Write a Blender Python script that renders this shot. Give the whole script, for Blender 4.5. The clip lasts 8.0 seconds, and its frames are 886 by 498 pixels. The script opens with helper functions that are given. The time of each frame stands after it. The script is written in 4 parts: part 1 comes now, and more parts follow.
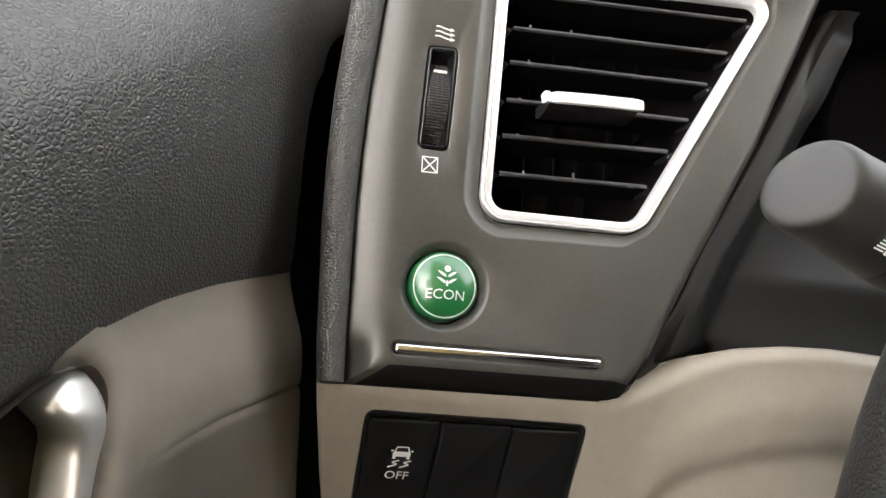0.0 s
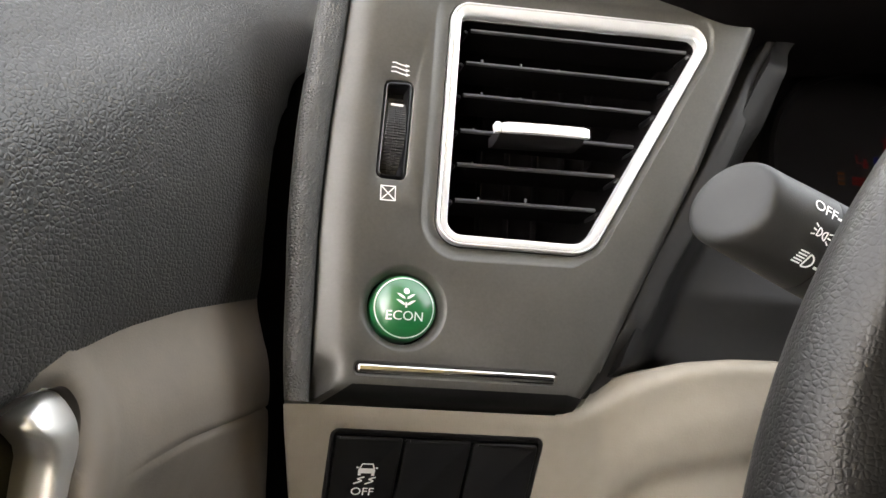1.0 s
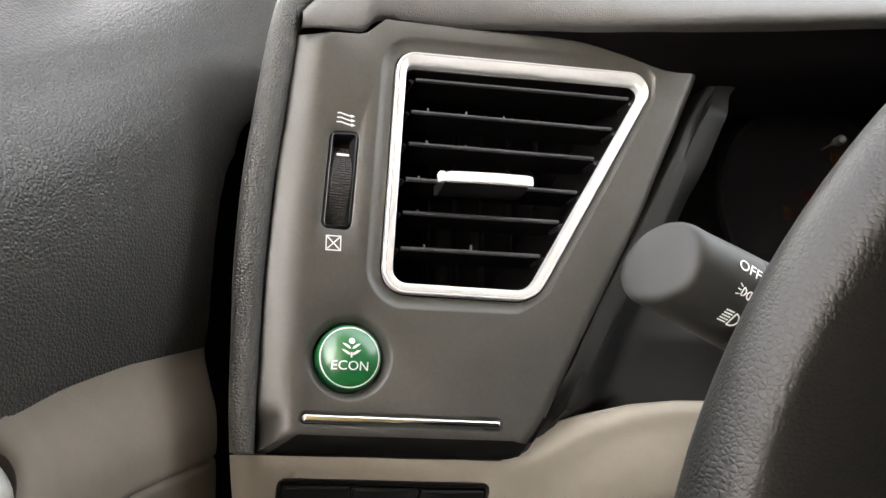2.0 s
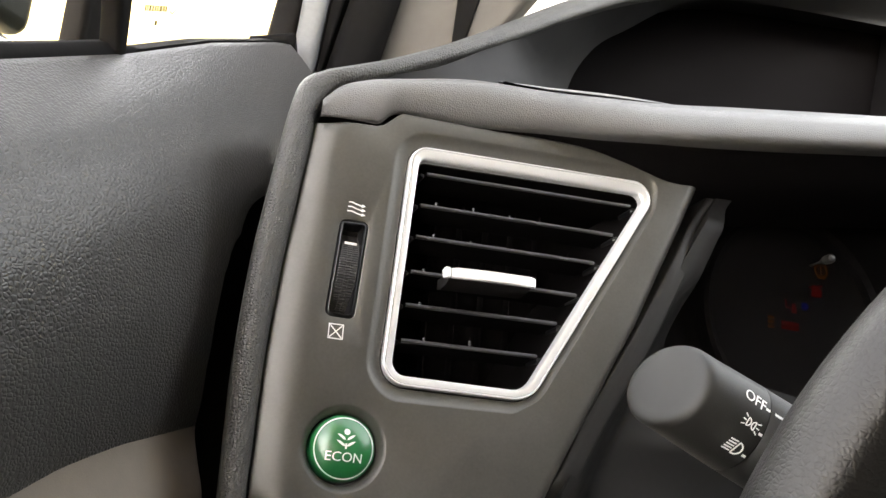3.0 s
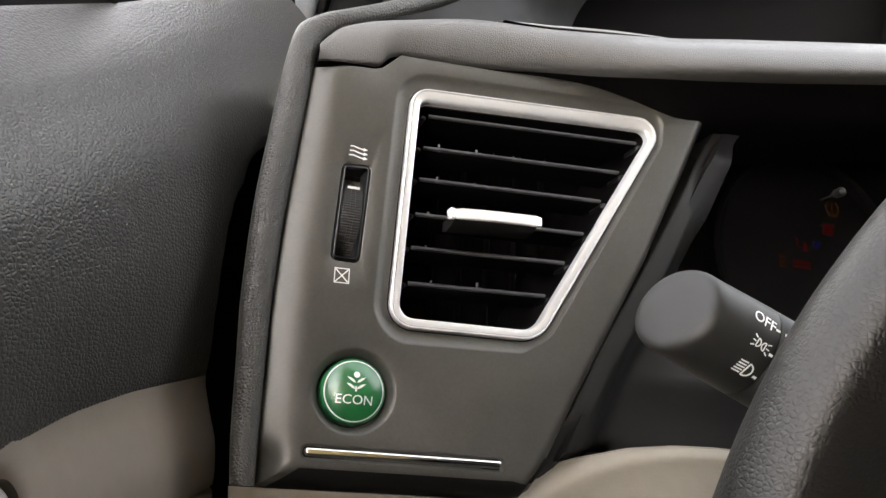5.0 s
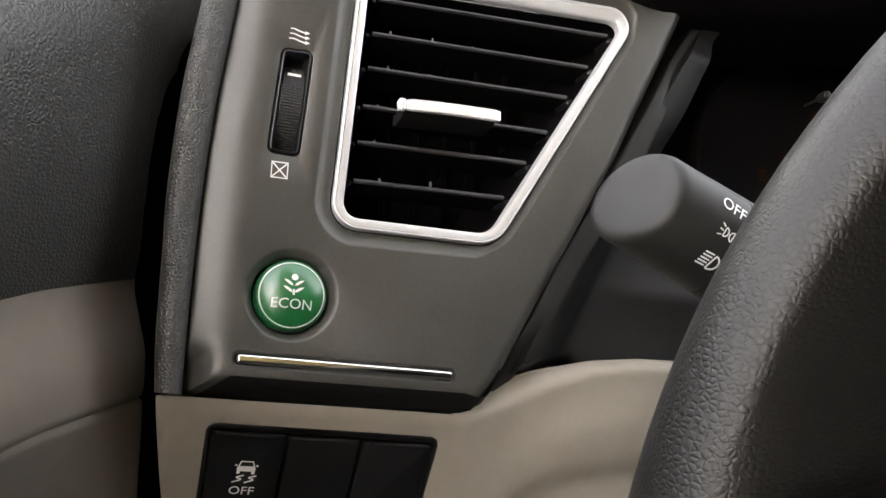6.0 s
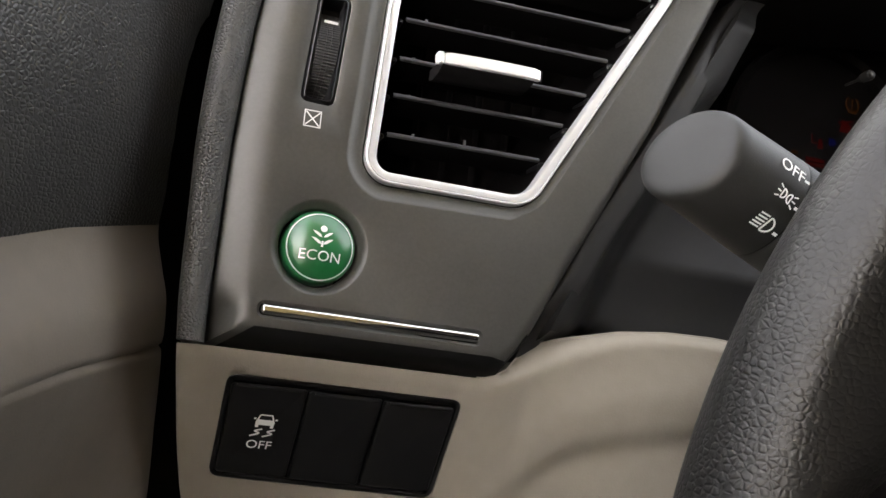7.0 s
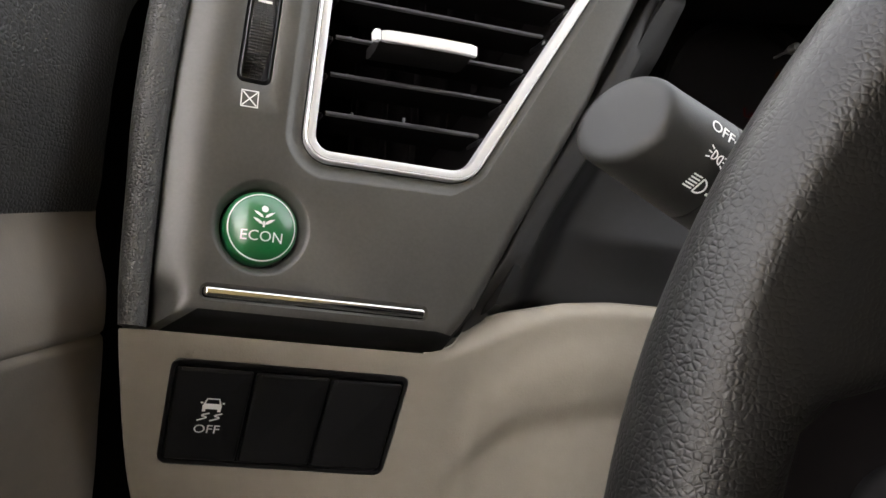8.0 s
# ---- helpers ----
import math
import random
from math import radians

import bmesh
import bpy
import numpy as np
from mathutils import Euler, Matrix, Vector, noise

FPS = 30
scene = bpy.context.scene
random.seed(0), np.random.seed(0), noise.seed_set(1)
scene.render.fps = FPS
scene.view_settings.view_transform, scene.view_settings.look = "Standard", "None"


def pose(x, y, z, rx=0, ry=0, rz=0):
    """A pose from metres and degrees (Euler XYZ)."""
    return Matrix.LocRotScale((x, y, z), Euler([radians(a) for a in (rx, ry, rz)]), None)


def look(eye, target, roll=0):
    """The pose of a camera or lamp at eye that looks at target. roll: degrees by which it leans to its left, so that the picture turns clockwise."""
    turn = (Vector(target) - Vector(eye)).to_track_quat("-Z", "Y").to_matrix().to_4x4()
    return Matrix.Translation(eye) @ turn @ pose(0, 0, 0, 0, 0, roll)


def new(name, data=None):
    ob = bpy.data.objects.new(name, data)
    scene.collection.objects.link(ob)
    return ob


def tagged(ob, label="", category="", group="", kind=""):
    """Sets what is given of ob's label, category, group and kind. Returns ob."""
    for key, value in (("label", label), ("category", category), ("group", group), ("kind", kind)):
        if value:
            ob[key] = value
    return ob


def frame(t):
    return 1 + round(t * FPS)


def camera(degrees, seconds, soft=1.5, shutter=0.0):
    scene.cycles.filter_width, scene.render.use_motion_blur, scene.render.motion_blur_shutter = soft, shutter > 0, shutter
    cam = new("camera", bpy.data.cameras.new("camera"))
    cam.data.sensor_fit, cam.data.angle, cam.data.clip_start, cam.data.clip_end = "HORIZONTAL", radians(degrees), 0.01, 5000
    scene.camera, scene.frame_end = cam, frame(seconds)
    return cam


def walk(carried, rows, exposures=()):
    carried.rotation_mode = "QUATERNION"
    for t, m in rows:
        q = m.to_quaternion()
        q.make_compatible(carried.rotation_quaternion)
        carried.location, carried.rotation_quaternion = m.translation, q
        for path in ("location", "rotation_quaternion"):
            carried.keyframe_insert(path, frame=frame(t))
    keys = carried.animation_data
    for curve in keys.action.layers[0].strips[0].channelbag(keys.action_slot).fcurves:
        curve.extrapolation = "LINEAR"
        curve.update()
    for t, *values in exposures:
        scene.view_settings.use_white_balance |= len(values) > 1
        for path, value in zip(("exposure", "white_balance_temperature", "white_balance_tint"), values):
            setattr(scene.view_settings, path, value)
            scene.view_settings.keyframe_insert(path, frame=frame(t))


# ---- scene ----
cam = camera(52.50, 8.0)
PATH = [
    (0, (0.0283, -0.2889, 0.9287), (-0.1726, 1.5592, 0.1909), 11.23),
    (0.2, (0.0315, -0.2954, 0.9290), (-0.2034, 1.5417, 0.1742), 10.59),
    (0.5, (0.0337, -0.2984, 0.9313), (-0.2111, 1.5394, 0.1812), 10.24),
    (0.7, (0.0359, -0.2988, 0.9311), (-0.1846, 1.5406, 0.1776), 10.10),
    (1, (0.0376, -0.3043, 0.9332), (-0.1308, 1.5747, 0.2691), 10.43),
    (1.2, (0.0430, -0.3043, 0.9343), (-0.1739, 1.5698, 0.2706), 10.16),
    (1.5, (0.0522, -0.3077, 0.9384), (-0.1286, 1.5710, 0.2769), 9.42),
    (1.8, (0.0475, -0.3026, 0.9436), (-0.0929, 1.5855, 0.2992), 9.79),
    (2, (0.0449, -0.3030, 0.9483), (-0.0669, 1.5946, 0.3263), 10.50),
    (2.1, (0.0384, -0.3016, 0.9514), (-0.0319, 1.6090, 0.3642), 12.10),
    (2.2, (0.0334, -0.3058, 0.9582), (0.0007, 1.6144, 0.3997), 13.10),
    (3.3, (0.0279, -0.3046, 0.9585), (-0.0634, 1.6366, 0.4858), 15.36),
    (3.5, (0.0269, -0.3060, 0.9605), (-0.0715, 1.6345, 0.4867), 15.16),
    (3.8, (0.0289, -0.3078, 0.9589), (-0.0814, 1.6365, 0.5034), 15.30),
    (4, (0.0285, -0.3068, 0.9594), (-0.0642, 1.6348, 0.4887), 15.27),
    (4.2, (0.0310, -0.3091, 0.9578), (-0.0645, 1.6350, 0.4982), 14.56),
    (5.3, (0.0363, -0.2963, 0.9420), (-0.0417, 1.6095, 0.3403), 12.92),
    (5.5, (0.0397, -0.2893, 0.9365), (-0.0385, 1.6055, 0.3011), 13.36),
    (5.7, (0.0441, -0.2866, 0.9340), (-0.0048, 1.5982, 0.2668), 13.91),
    (6, (0.0497, -0.2801, 0.9304), (0.0286, 1.6019, 0.2538), 14.08),
    (6.2, (0.0482, -0.2746, 0.9250), (0.0241, 1.5957, 0.2168), 14.25),
    (6.5, (0.0446, -0.2722, 0.9213), (0.0039, 1.5945, 0.2045), 15.02),
    (6.7, (0.0441, -0.2716, 0.9174), (-0.0371, 1.5839, 0.1754), 15.21),
    (7, (0.0431, -0.2763, 0.9179), (0.0201, 1.5912, 0.2024), 16.73),
    (7.2, (0.0490, -0.2757, 0.9197), (0.0611, 1.5943, 0.2105), 16.49),
    (7.5, (0.0583, -0.2747, 0.9195), (0.1240, 1.6002, 0.2265), 15.35),
    (7.7, (0.0530, -0.2751, 0.9175), (0.1333, 1.6012, 0.2299), 15.18),
    (8, (0.0456, -0.2794, 0.9142), (0.1430, 1.5906, 0.2118), 16.15),
]
walk(cam, [(t, look(eye, target, roll)) for t, eye, target, roll in PATH],
     exposures=[(0.0, 4.52, 7080, 15), (2.0, 4.43, 7080, 15), (3.5, 4.15, 7170, 15), (5.5, 4.04, 7060, 17), (8.0, 3.98, 7000, 16)])

# ---- world, light ----
world = bpy.data.worlds.new("sky")
scene.world = world
world.use_nodes = True
wn = world.node_tree
sky = wn.nodes.new("ShaderNodeTexSky")
sky.sky_type, sky.sun_disc = "NISHITA", False
sky.sun_elevation, sky.sun_rotation = radians(31), radians(160)
sky.air_density, sky.dust_density = 1.6, 4.0
wn.nodes["Background"].inputs["Strength"].default_value = 0.15
grey = wn.nodes.new("ShaderNodeRGBToBW")
veil = wn.nodes.new("ShaderNodeMix")
veil.data_type = "RGBA"
veil.inputs["Factor"].default_value = 0.75
wn.links.new(sky.outputs["Color"], grey.inputs["Color"])
wn.links.new(sky.outputs["Color"], veil.inputs["A"])
wn.links.new(grey.outputs["Val"], veil.inputs["B"])
wn.links.new(veil.outputs["Result"], wn.nodes["Background"].inputs["Color"])
sun = new("sun", bpy.data.lights.new("sun", "SUN"))
sun.data.energy, sun.data.angle, sun.data.color = 2.0, radians(20), (1.0, 0.95, 0.86)
sun.matrix_world = look((2.5, -7.0, 4.5), (0, 0, 0))

# ---- frames of reference ----
# The face of the trim panel: u to the right, v up, n towards the driver, all in millimetres.
YAW, LEAN = radians(20), radians(33)


def panel_frame(lean):
    au = Vector((math.cos(YAW), math.sin(YAW), 0))
    av = math.cos(lean) * Vector((0, 0, 1)) + math.sin(lean) * Vector((-math.sin(YAW), math.cos(YAW), 0))
    an = au.cross(av)
    return Matrix(((au.x, av.x, an.x, 0), (au.y, av.y, an.y, 0), (au.z, av.z, an.z, 0.8), (0, 0, 0, 1)))


DASH = panel_frame(LEAN)
MM = 0.001
# The door, the pillar and the wheel are drawn in a frame pitched with the rising window line of the door.
CABIN = DASH @ panel_frame(radians(14)).inverted()
WORLD = Matrix.Identity(4)
BASE = {}


# ---- materials ----
def material(name, colour, rough=0.5, metal=0.0, coat=0.0, spec=0.5):
    m = bpy.data.materials.new(name)
    m.use_nodes = True
    b = m.node_tree.nodes["Principled BSDF"]
    b.inputs["Base Color"].default_value = (*colour, 1)
    b.inputs["Roughness"].default_value, b.inputs["Metallic"].default_value = rough, metal
    b.inputs["Coat Weight"].default_value, b.inputs["Coat Roughness"].default_value = coat, 0.06
    b.inputs["Specular IOR Level"].default_value = spec
    return m


def node(m, kind, **values):
    n = m.node_tree.nodes.new(kind)
    for key, value in values.items():
        n.inputs[key.replace("_", " ")].default_value = value
    return n


def wire(m, a, out, b, into):
    m.node_tree.links.new(a.outputs[out], b.inputs[into])


def vary(m, colour, scale, amount, rough=0.5, rough_by=0.1):
    """Uneven tone and gloss at two scales, in metres."""
    t = node(m, "ShaderNodeTexCoord")
    b = m.node_tree.nodes["Principled BSDF"]
    big = node(m, "ShaderNodeTexNoise", Scale=scale, Detail=4.0, Roughness=0.6)
    fine = node(m, "ShaderNodeTexNoise", Scale=scale * 14, Detail=3.0)
    wire(m, t, "Object", big, "Vector")
    wire(m, t, "Object", fine, "Vector")
    add = node(m, "ShaderNodeMath")
    add.operation = "ADD"
    wire(m, big, "Fac", add, 0)
    wire(m, fine, "Fac", add, 1)
    ramp = node(m, "ShaderNodeMapRange", From_Min=0.6, From_Max=1.4, To_Min=1 - amount, To_Max=1 + amount)
    wire(m, add, "Value", ramp, "Value")
    mul = m.node_tree.nodes.new("ShaderNodeVectorMath")
    mul.operation = "SCALE"
    mul.inputs[0].default_value = colour
    wire(m, ramp, "Result", mul, "Scale")
    wire(m, mul, "Vector", b, "Base Color")
    rr = node(m, "ShaderNodeMapRange", From_Min=0.3, From_Max=0.7, To_Min=rough - rough_by, To_Max=rough + rough_by)
    wire(m, big, "Fac", rr, "Value")
    wire(m, rr, "Result", b, "Roughness")
    return t


def relief(m, t, kind, size, depth, strength=1.0, stretch=(1, 1, 1), warp=0.16, pebble=0.3):
    """Fine relief: leather cells or moulded grain. size and depth in millimetres."""
    b = m.node_tree.nodes["Principled BSDF"]
    mp = node(m, "ShaderNodeMapping")
    mp.inputs["Scale"].default_value = stretch
    wire(m, t, "Object", mp, "Vector")
    if kind == "leather":
        wob = node(m, "ShaderNodeTexNoise", Scale=420 / size, Detail=2.0)
        wire(m, mp, "Vector", wob, "Vector")
        sub = m.node_tree.nodes.new("ShaderNodeVectorMath")
        sub.operation = "MULTIPLY_ADD"
        sub.inputs[1].default_value = (warp * size * MM * 2,) * 3
        wire(m, wob, "Color", sub, 0)
        wire(m, mp, "Vector", sub, 2)
        v = node(m, "ShaderNodeTexVoronoi", Scale=1000 / size, Randomness=0.8)
        v.feature = "DISTANCE_TO_EDGE"
        wire(m, sub, "Vector", v, "Vector")
        crease = node(m, "ShaderNodeMapRange", From_Min=0.0, From_Max=pebble, To_Min=0.0, To_Max=0.75)
        crease.interpolation_type = "SMOOTHSTEP"
        wire(m, v, "Distance", crease, "Value")
        w = node(m, "ShaderNodeTexVoronoi", Scale=1000 / size, Randomness=0.8)
        wire(m, sub, "Vector", w, "Vector")
        dome = node(m, "ShaderNodeMapRange", From_Min=0.0, From_Max=0.8, To_Min=0.3, To_Max=0.0)
        wire(m, w, "Distance", dome, "Value")
        h = node(m, "ShaderNodeMath")
        h.operation = "ADD"
        wire(m, crease, "Result", h, 0)
        wire(m, dome, "Result", h, 1)
        fine = node(m, "ShaderNodeTexNoise", Scale=3500 / size, Detail=3.0)
        wire(m, mp, "Vector", fine, "Vector")
        s = node(m, "ShaderNodeMath")
        s.operation = "MULTIPLY_ADD"
        s.inputs[1].default_value = 0.1
        wire(m, fine, "Fac", s, 0)
        wire(m, h, "Value", s, 2)
        out = (s, "Value")
    else:
        v = node(m, "ShaderNodeTexNoise", Scale=1000 / size, Detail=4.0, Roughness=0.65)
        wire(m, mp, "Vector", v, "Vector")
        out = (v, "Fac")
    bump = node(m, "ShaderNodeBump", Strength=strength, Distance=depth * MM)
    wire(m, *out, bump, "Height")
    wire(m, bump, "Normal", b, "Normal")


def plain(name, colour, rough=0.5, metal=0.0, coat=0.0, scale=25.0, amount=0.12, grain=0.35, depth=0.03, rough_by=0.06, spec=0.5):
    m = material(name, colour, rough, metal, coat, spec)
    relief(m, vary(m, colour, scale, amount, rough, rough_by), "grain", grain, depth)
    return m


def leather(name, colour, size, depth, rough=0.45, stretch=(1, 1, 1), amount=0.12, spec=0.5):
    m = material(name, colour, rough, spec=spec)
    relief(m, vary(m, colour, 12.0, amount, rough, 0.03), "leather", size, depth, stretch=stretch)
    return m


TRIM = plain("satin_grey_trim", (0.071, 0.0690, 0.0620), 0.37, 0.3, grain=0.4, depth=0.05, scale=60.0, amount=0.14)
EDGE = leather("edge_leathergrain", (0.054, 0.053, 0.049), 1.4, 0.26, 0.42)
PAD = leather("door_pad_grain", (0.047, 0.0455, 0.0432), 1.6, 0.185, 0.42, stretch=(1, 0.8, 1.1))
RIMSKIN = leather("rim_leather", (0.0062, 0.0058, 0.0053), 1.35, 0.066, 0.43, spec=0.44, stretch=(1, 1, 1.1))
DIALMAT = plain("dial_plastic", (0.046, 0.046, 0.046), 0.45, grain=0.4, depth=0.015)
HOODMAT = plain("hood_plastic", (0.017, 0.017, 0.0172), 0.62, grain=0.5, depth=0.04, spec=0.2)
# Near black for the panel's lower roll: shade put into the colour.
ROLLSHADE = plain("roll_shade", (0.006, 0.006, 0.006), 0.65, spec=0.15)
PALELIP = plain("pale_lip", (0.26, 0.26, 0.26), 0.4)
LIPMAT = plain("lip_plastic", (0.019, 0.0185, 0.018), 0.48, grain=0.4, depth=0.03, spec=0.25)
SHELF = leather("shelf_grain", (0.114, 0.113, 0.111), 0.9, 0.12, 0.34, amount=0.05)
BEIGE = plain("beige_plastic", (0.272, 0.243, 0.199), 0.55, grain=0.9, depth=0.1, scale=10.0, amount=0.07)
# The beige again, darker: the shade on the door is in this colour.
DOORBEIGE = plain("door_beige_shaded", (0.200, 0.172, 0.143), 0.58, grain=0.9, depth=0.08, scale=10.0, amount=0.07)
CHARCOAL = plain("charcoal_plastic", (0.0125, 0.0122, 0.0120), 0.52, grain=0.5, depth=0.04, spec=0.2)
STALKGREY = plain("stalk_plastic", (0.016, 0.0157, 0.0143), 0.47, grain=0.45, depth=0.06, amount=0.08, spec=0.4)
BLACK = plain("black_plastic", (0.006, 0.006, 0.0065), 0.32, grain=0.4, depth=0.02)
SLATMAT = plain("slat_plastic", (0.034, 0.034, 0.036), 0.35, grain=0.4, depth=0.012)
DEEP = plain("deep_black", (0.0085, 0.0078, 0.0079), 0.65, spec=0.12)
GAUGEBLACK = plain("gauge_black", (0.0090, 0.0083, 0.0086), 0.75, spec=0.05)
# Near black; on slats and shelf underside it stands for shade.
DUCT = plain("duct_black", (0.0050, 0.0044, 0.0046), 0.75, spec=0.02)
NICHE = plain("niche_black", (0.0085, 0.0077, 0.0082), 0.6, spec=0.15)
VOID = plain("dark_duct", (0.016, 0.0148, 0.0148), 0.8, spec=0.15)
CUPMAT = plain("cup_plastic", (0.05, 0.042, 0.034), 0.6)
SWITCHMAT = plain("switch_plastic", (0.006, 0.006, 0.0065), 0.34, grain=0.3, depth=0.012)
CHROME = plain("bright_chrome", (0.86, 0.85, 0.83), 0.09, 1.0, scale=40, amount=0.02, grain=3.0, depth=0.003, rough_by=0.03)
SATIN = plain("satin_silver", (0.85, 0.86, 0.87), 0.30, 0.55, scale=20, amount=0.015, grain=0.5, depth=0.0005, rough_by=0.005)
PALECHROME = plain("pale_chrome", (0.93, 0.93, 0.92), 0.22, 0.4, scale=40, amount=0.01, grain=0.5, depth=0.0005, rough_by=0.005)
HANDLEMAT = plain("satin_handle", (0.66, 0.65, 0.625), 0.36, 0.75, scale=30, amount=0.02, grain=0.4, depth=0.002, rough_by=0.02)
GREEN = plain("green_button", (0.005, 0.13, 0.036), 0.35, 0.0, 0.9, scale=60, amount=0.08, grain=0.5, depth=0.004)
GREEN.node_tree.nodes["Principled BSDF"].inputs["Coat Roughness"].default_value = 0.13
GREEN.node_tree.nodes["Principled BSDF"].inputs["Coat Roughness"].default_value = 0.2
INK = plain("white_ink", (0.8, 0.8, 0.78), 0.5, amount=0.03)


def faint(name, colour):
    """A warning lamp that barely glows."""
    m = plain(name, (0.003, 0.002, 0.002), 0.6, amount=0.05, spec=0.02)
    b = m.node_tree.nodes["Principled BSDF"]
    b.inputs["Emission Color"].default_value, b.inputs["Emission Strength"].default_value = (*colour, 1), 0.0011
    return m


REDLAMP, AMBERLAMP, BLUELAMP = faint("red_lamp", (1, 0.03, 0.02)), faint("amber_lamp", (1, 0.3, 0.02)), faint("blue_lamp", (0.05, 0.08, 1))
RUBBER = plain("seal_rubber", (0.0060, 0.0056, 0.0055), 0.75, grain=0.8, depth=0.06, spec=0.06)
BROWNTRIM = plain("window_trim", (0.0060, 0.0050, 0.0043), 0.6, grain=0.6, depth=0.03, spec=0.1)
GREYTRIM = plain("pillar_grey", (0.16, 0.165, 0.17), 0.5, grain=0.6, depth=0.04)
# Beige darkened for the pillar cover, to stand for the roof's shade.
COVER = plain("beige_cover_shaded", (0.10, 0.091, 0.079), 0.6, grain=0.9, depth=0.08, scale=10.0)
LINER = plain("headliner", (0.24, 0.23, 0.215), 0.85, scale=6.0, grain=1.2, depth=0.2)
CARPET = plain("carpet", (0.05, 0.047, 0.043), 0.9, grain=1.5, depth=0.5)
GROUNDMAT = plain("pale_ground", (0.36, 0.29, 0.105), 0.9, scale=0.4, amount=0.2, grain=30, depth=4)
MIRRORMAT = plain("mirror_shell", (0.006, 0.009, 0.008), 0.35, 0.0, 0.0, spec=0.2)
MIRRORLIP = plain("mirror_paint", (0.10, 0.105, 0.10), 0.3, 0.0, 0.6)
GLASS = material("window_glass", (1, 1, 1), 0.0)
GLASS.node_tree.nodes["Principled BSDF"].inputs["Transmission Weight"].default_value = 1.0
GLASS.node_tree.nodes["Principled BSDF"].inputs["IOR"].default_value = 1.02

SCREEN = bpy.data.materials.new("tinted_windscreen")
SCREEN.use_nodes = True
SCREEN.node_tree.nodes.remove(SCREEN.node_tree.nodes["Principled BSDF"])
SCREENMIX, SCREENCLEAR, SCREENGLOSS = node(SCREEN, "ShaderNodeMixShader", Fac=0.04), node(SCREEN, "ShaderNodeBsdfTransparent", Color=(0.90, 0.915, 0.91, 1)), node(SCREEN, "ShaderNodeBsdfGlossy", Roughness=0.02)
wire(SCREEN, SCREENCLEAR, "BSDF", SCREENMIX, 1)
wire(SCREEN, SCREENGLOSS, "BSDF", SCREENMIX, 2)
wire(SCREEN, SCREENMIX, "Shader", SCREEN.node_tree.nodes["Material Output"], "Surface")


# ---- building helpers ----
def thing(name, at, space, label, category, group="", kind=""):
    """An Empty at the base of a thing; at in metres of that space."""
    ob = tagged(new(name), label, category, group, kind)
    ob.empty_display_size = 0.01
    ob.matrix_world = space @ Matrix.Translation(at)
    BASE[ob] = Vector(at)
    return ob


def finish(name, bm, mat, sharp=38):
    bmesh.ops.recalc_face_normals(bm, faces=bm.faces)
    for f in bm.faces:
        f.smooth = True
    for e in bm.edges:
        e.smooth = len(e.link_faces) == 2 and e.calc_face_angle(0) < radians(sharp)
    me = bpy.data.meshes.new(name)
    bm.to_mesh(me)
    bm.free()
    me.materials.append(mat)
    return me


def part(name, bm, mat, parent, label="", sharp=38):
    base = BASE[parent]
    for v in bm.verts:
        v.co -= base
    ob = new(name, finish(name, bm, mat, sharp))
    ob.parent = parent
    BASE[ob] = base
    if label:
        ob["label"] = label
    return ob


def piece(name, bm, mat, space, label, category, kind="", sharp=38):
    """A thing that is one mesh."""
    lo = [min(v.co[i] for v in bm.verts) for i in range(3)]
    hi = [max(v.co[i] for v in bm.verts) for i in range(3)]
    at = Vector(((lo[0] + hi[0]) / 2, (lo[1] + hi[1]) / 2, (lo[2] + hi[2]) / 2))
    for v in bm.verts:
        v.co -= at
    ob = tagged(new(name, finish(name, bm, mat, sharp)), label, category, kind=kind)
    ob.matrix_world = space @ Matrix.Translation(at)
    BASE[ob] = at
    return ob


def loft(loops, closed=True, caps=(False, False), bm=None):
    """A skin over loops of equal length."""
    bm = bm or bmesh.new()
    rings = [[bm.verts.new(p) for p in loop] for loop in loops]
    for a, b in zip(rings, rings[1:]):
        n = len(a)
        for i in range(n if closed else n - 1):
            j = (i + 1) % n
            q = [a[i], a[j], b[j], b[i]]
            if len({v.co.to_tuple(7) for v in q}) > 2:
                bm.faces.new(q)
    if caps[0]:
        bm.faces.new(rings[0][::-1])
    if caps[1]:
        bm.faces.new(rings[-1])
    return bm


def mm(*p):
    return Vector(p) * MM


def dense(pts, step, closed=True):
    """Points along a chain of (2D or 3D) points, evenly cut."""
    out = []
    n = len(pts)
    for i in range(n if closed else n - 1):
        a, b = Vector(pts[i]), Vector(pts[(i + 1) % n])
        k = max(1, round((b - a).length / step))
        out += [a.lerp(b, j / k) for j in range(k)]
    if not closed:
        out.append(Vector(pts[-1]))
    return out


def smooth_chain(pts, k=6):
    """A Catmull-Rom chain through points."""
    p = [Vector(q) for q in pts]
    p = [2 * p[0] - p[1], *p, 2 * p[-1] - p[-2]]
    out = []
    for i in range(1, len(p) - 2):
        for j in range(k):
            t = j / k
            out.append(0.5 * ((2 * p[i]) + (p[i + 1] - p[i - 1]) * t + (2 * p[i - 1] - 5 * p[i] + 4 * p[i + 1] - p[i + 2]) * t * t
                              + (3 * p[i] - p[i - 1] - 3 * p[i + 1] + p[i + 2]) * t ** 3))
    out.append(p[-2].copy())
    return out


